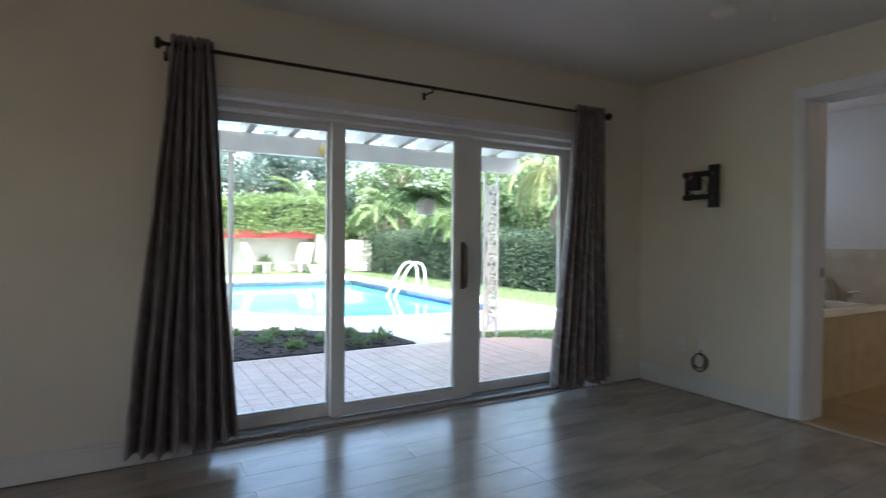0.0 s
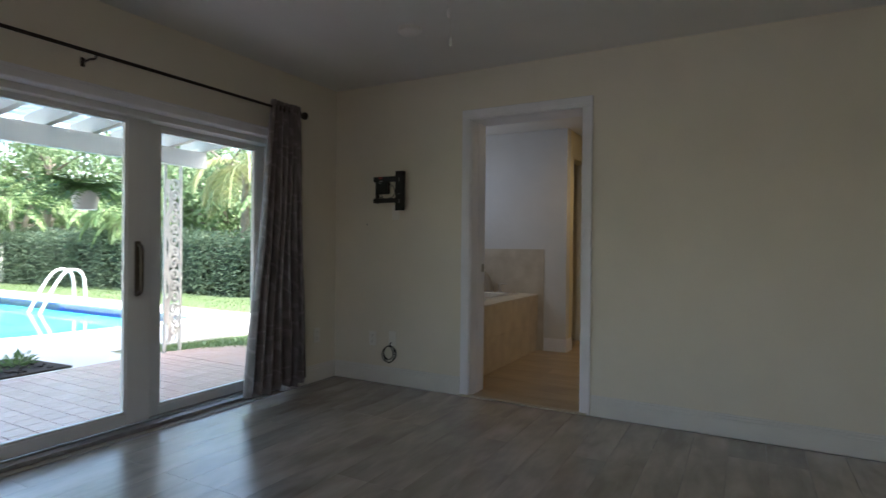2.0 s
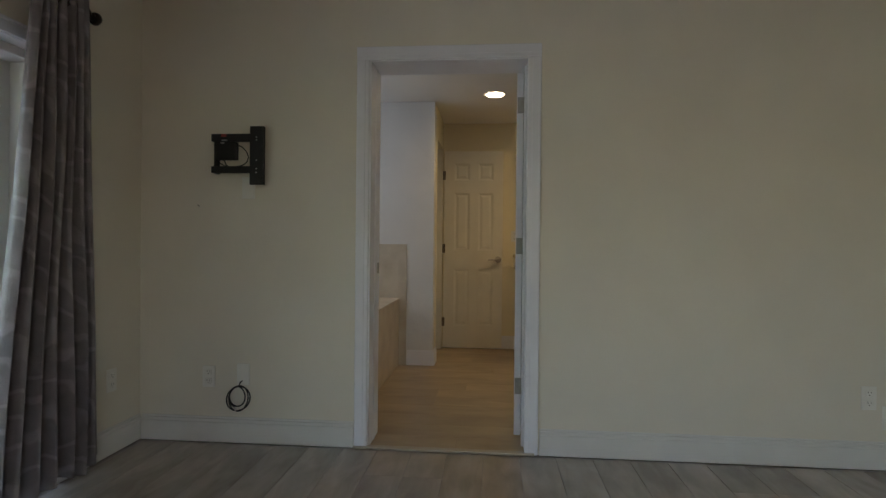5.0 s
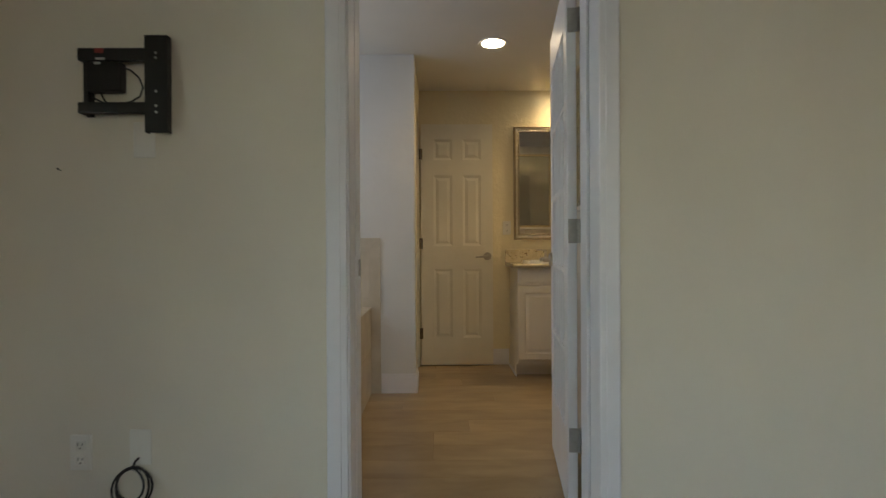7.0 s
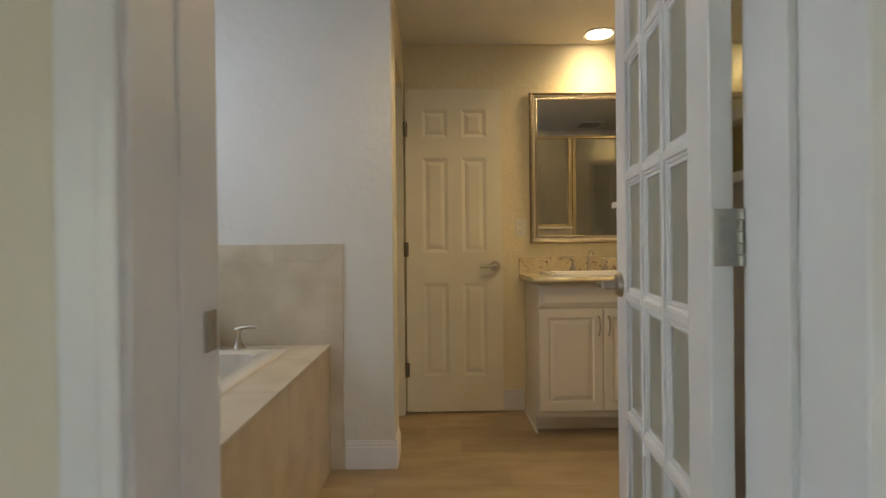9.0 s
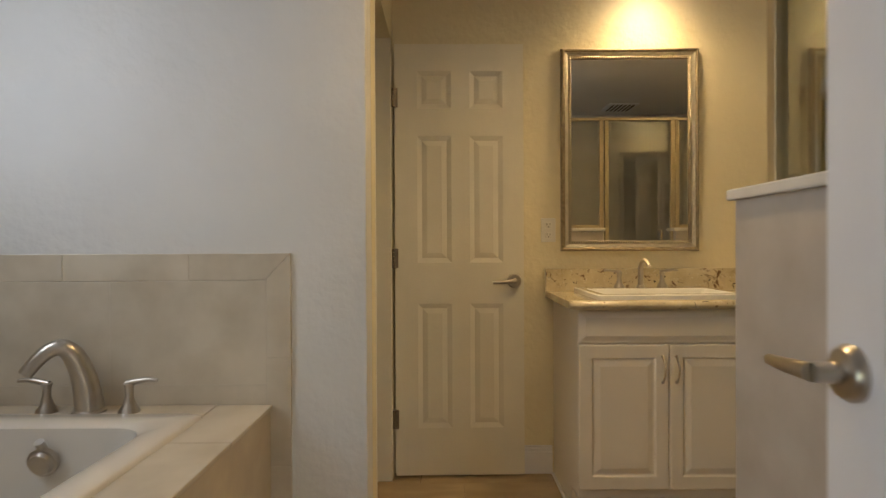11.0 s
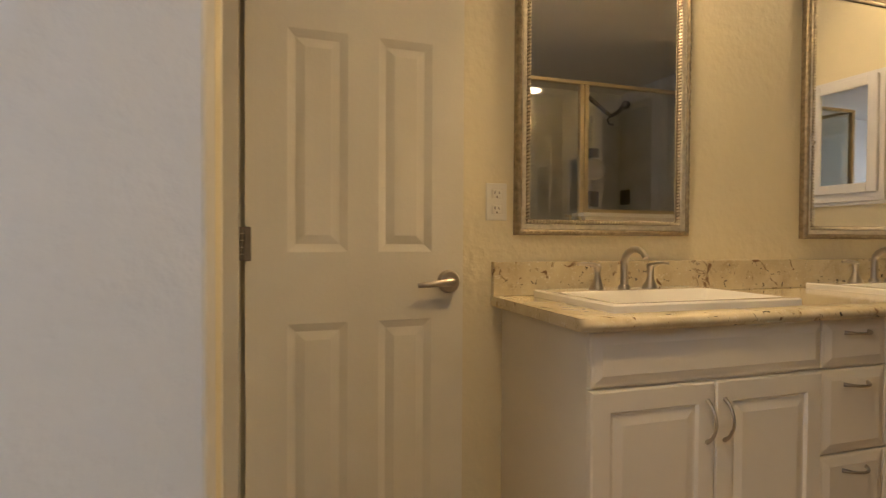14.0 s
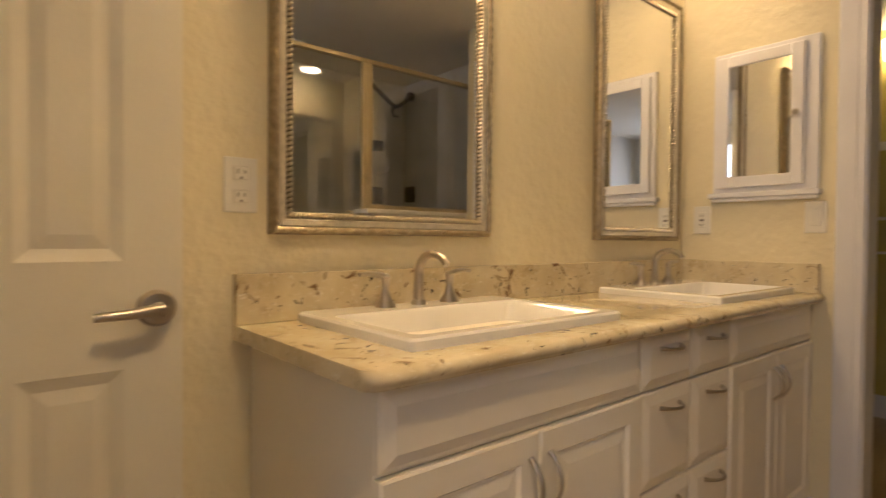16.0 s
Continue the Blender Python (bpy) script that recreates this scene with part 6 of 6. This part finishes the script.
palm(6.4, 22.5, 2.9, 18, 1.7, (0.1, 0), LEAF_PALM, "tall palm with upright fan of fronds behind the vine", 31, 0.08)
palm(8.9, 20.3, 2.6, 13, 1.8, (0.4, -0.2), LEAF_PALM, "slender leaning palm beside the garden wall", 32, 0.12, 0.09)
palm(8.4, 19.2, 2.2, 12, 1.5, (-0.1, 0.1), LEAF_PALM, "slender palm beside the garden wall", 33, 0.14, 0.08)
palm(8.8, 14.9, 2.0, 15, 1.5, (0.1, 0.1), LEAF_PALM, "double-trunk palm in front of the hedge", 34, 0.16, 0.075)
palm(9.05, 14.7, 1.8, 11, 1.3, (0.2, 0.0), LEAF_PALM, "double-trunk palm in front of the hedge", 35, 0.16, 0.07)
palm(10.4, 11.8, 3.1, 18, 1.9, (-0.2, -0.2), LEAF_DRY, "palm with long pale drooping fronds behind the hedge", 36, 0.22, 0.12, 0.5)
palm(9.9, 9.6, 2.1, 16, 1.6, (0.1, 0.0), LEAF_PALM, "low bushy palm behind the hedge", 37, 0.17, 0.10)
palm(11.5, 9.4, 2.7, 16, 1.9, (0.0, 0.0), LEAF_PALM, "palm behind the hedge", 38, 0.17, 0.12)
palm(10.6, 16.5, 2.6, 15, 1.9, (0.0, 0.0), LEAF_PALM, "palm behind the hedge", 39, 0.16, 0.11)
palm(5.0, 23.0, 1.7, 12, 1.2, (0.0, 0.0), LEAF_PALM, "small palm above the vine canopy", 40, 0.12, 0.1)


def tree(x, y, h, spread, n, leaf, mat, label, seed):
    r = random.Random(seed)
    th = thing("tree", label, "tree", "background trees", Matrix.Translation((x, y, GZ - 0.05)))
    bm = bmesh.new()
    tube(bm, [(0, 0, 0), (0.1, 0.05, h * 0.25), (0.05, 0.1, h * 0.5), (0.1, 0, h * 0.8)], [0.22, 0.17, 0.12, 0.05], 10)
    tips = []
    for k in range(22):
        a, z = r.uniform(0, 6.28), r.uniform(0.25, 0.8) * h
        e = Vector((math.cos(a), math.sin(a), r.uniform(0.1, 0.7))) * spread * r.uniform(0.45, 1.0)
        b0 = Vector((0.06, 0.05, z))
        mid = b0 + e * 0.5 + Vector((0, 0, 0.15))
        tube(bm, [b0, mid, b0 + e], [0.06, 0.035, 0.012], 6)
        tips += [mid, b0 + e, b0 + e * 0.75]
    part("trunk", bm, BARK, th, "", True)
    bm = bmesh.new()
    for t in tips:
        size = spread * r.uniform(0.16, 0.34)
        for _ in range(n // len(tips)):
            d = rvec(r)
            p = t + d * size * r.random() ** 0.4
            dd = rvec(r)
            dd.z -= 0.35
            leaf_quad(bm, p, dd, rvec(r), leaf * r.uniform(0.6, 1.4), leaf * 0.5)
    part("crown", bm, mat, th, "uneven crown of small leaves")
    return th


tree(5.2, 27.0, 6.2, 2.6, 5200, 0.24, LEAF_BLUE, "blue green tree behind the garden wall", 51)
tree(8.6, 27.5, 5.6, 2.6, 5200, 0.24, LEAF_BLUE, "blue green tree behind the garden wall", 52)
tree(12.0, 25.0, 5.8, 3.0, 6000, 0.24, LEAF_TREE, "leafy tree behind the hedge", 53)
tree(13.6, 20.0, 5.4, 2.8, 6000, 0.22, LEAF_TREE, "leafy tree behind the hedge", 54)
tree(12.5, 15.0, 4.8, 2.6, 6000, 0.20, LEAF_TREE, "leafy tree behind the hedge", 55)
tree(14.2, 12.5, 5.2, 2.4, 5000, 0.20, LEAF_TREE, "leafy tree behind the hedge", 56)
tree(2.2, 29.0, 4.2, 2.2, 2600, 0.24, LEAF_BLUE, "blue green tree behind the garden wall", 57)
tree(13.2, 8.8, 4.6, 2.3, 4500, 0.20, LEAF_TREE, "leafy tree behind the hedge", 58)
for k, (x0, y0, x1, y1, h) in enumerate(((9.5, 30, 30, 22, 4.2), (16, 22, 24, 6, 4.6), (-8, 33, 10, 33, 3.0))):
    r = random.Random(70 + k)
    bm = bmesh.new()
    for _ in range(3500):
        a = r.random()
        hh = h * (0.75 + 0.25 * math.sin(a * 23 + k))
        leaf_quad(bm, Vector((x0 + (x1 - x0) * a + r.uniform(-0.8, 0.8), y0 + (y1 - y0) * a + r.uniform(-0.8, 0.8), r.uniform(-0.1, hh))), rvec(r), rvec(r), r.uniform(0.4, 0.8), 0.35)
    solo("far_greenery", bm, LEAF_TREE, "distant mixed greenery beyond the garden", "greenery", "stuff")

# ---- patio tiles ----
structure("patio", B(((-3.6, NO - 0.02, GZ - 0.1), (3.56, 5.85, GZ - 0.006))), TGROUT, "terracotta tiled patio slab")
patio = structure("patio_paving", B(((3.56, NO, GZ - 0.1), (3.98, 5.85, GZ - 0.006))), TGROUT, "pinkish tiled patio paving")
tm = bmesh.new()
TS = 0.152
box(tm, (0.003, 0.003, -0.008), (TS - 0.003, TS - 0.003, 0.0))
bmesh.ops.bevel(tm, geom=[e for e in tm.edges if all(v.co.z > -0.001 for v in e.verts)], offset=0.003, segments=1, affect="EDGES")
tile_me = finish("tile", tm, TERRA)
rest = []
for i in range(50):
    for j in range(15):
        x, y = -3.62 + i * TS, NO + j * TS + 0.005
        if x > 0.95:
            shared("tile", tile_me, patio, (x, y, GZ))
        else:
            rest.append((x, y))
bm = bmesh.new()
for x, y in rest:
    box(bm, (x + 0.003, y + 0.003, GZ - 0.008), (x + TS - 0.003, y + TS - 0.003, GZ))
ob = part("tiles", bm, TERRA, patio)
ob["kind"] = "stuff"


bm = bmesh.new()
poly_sheet(bm, [(3.985, NO), (5.0, NO), (5.0, 5.2), (4.85, 5.40), (4.45, 5.72), (3.985, 5.86)], None, GZ - 0.1, GZ)
structure("patio_slab", bm, TERRA, "plain pink painted concrete at the patio's end")


# ---- floors: planks as single pieces ----
def plank_mesh(name, lx, ly, mat):
    bm = bmesh.new()
    box(bm, (0, 0, -0.006), (lx, ly, 0.0))
    top = [e for e in bm.edges if all(v.co.z > -0.001 for v in e.verts)]
    bmesh.ops.bevel(bm, geom=top, offset=0.0007, segments=1, affect="EDGES")
    return finish(name, bm, mat)


floor_a = structure("floor_bedroom", B(((WW, WS, -0.010), (WX - 0.001, NY, -0.0065))), SUBF, "grey brown wood-look plank floor of the bedroom")
rnd = random.Random(11)
PWB, PLB = 0.182, 1.22
full = {L: plank_mesh("plank", L - 0.0006, PWB - 0.0006, PLANKB) for L in (PLB, 0.41, 0.81)}
y = WS
while y < NY - PWB * 0.5:
    x = WW + rnd.choice((0.0, -0.41, -0.81))
    while x < WX - 0.03:
        L = PLB
        if x < WW:
            L = PLB + round(x - WW, 2)
            L = 0.81 if L > 0.6 else 0.41
            x = WW
        if x + L > WX - 0.03:
            L = WX - 0.03 - x
            if L < 0.05:
                break
            me = plank_mesh("plank", L - 0.002, min(PWB, NY - y) - 0.002, PLANKB)
        else:
            me = full[L] if y + PWB <= NY else plank_mesh("plank", L - 0.002, NY - y - 0.002, PLANKB)
        shared("plank", me, floor_a, (x, y, 0))
        x += L
    y += PWB

floor_b = structure("floor_bathroom", B(((WX, -2.7, -0.010), (FX, 3.36, -0.0065))), SUBT, "tan oak-look plank floor of the bathroom")
PWT, PLT = 0.20, 1.2
fullt = plank_mesh("plank", PWT - 0.0015, PLT - 0.0015, PLANKT)
x = WX + 0.012
while x < FX - 0.02:
    w = min(PWT, FX - x)
    y = -2.65 - rnd.choice((0.0, 0.4, 0.8, 0.2, 0.6))
    while y < 3.3:
        L = PLT
        a, b = max(y, -2.65), min(y + L, 3.36)
        if b - a > 0.04:
            me = fullt if (abs(b - a - L) < 1e-6 and w == PWT) else plank_mesh("plank", w - 0.003, b - a - 0.003, PLANKT)
            shared("plank", me, floor_b, (x, a, 0))
        y += L
    x += PWT
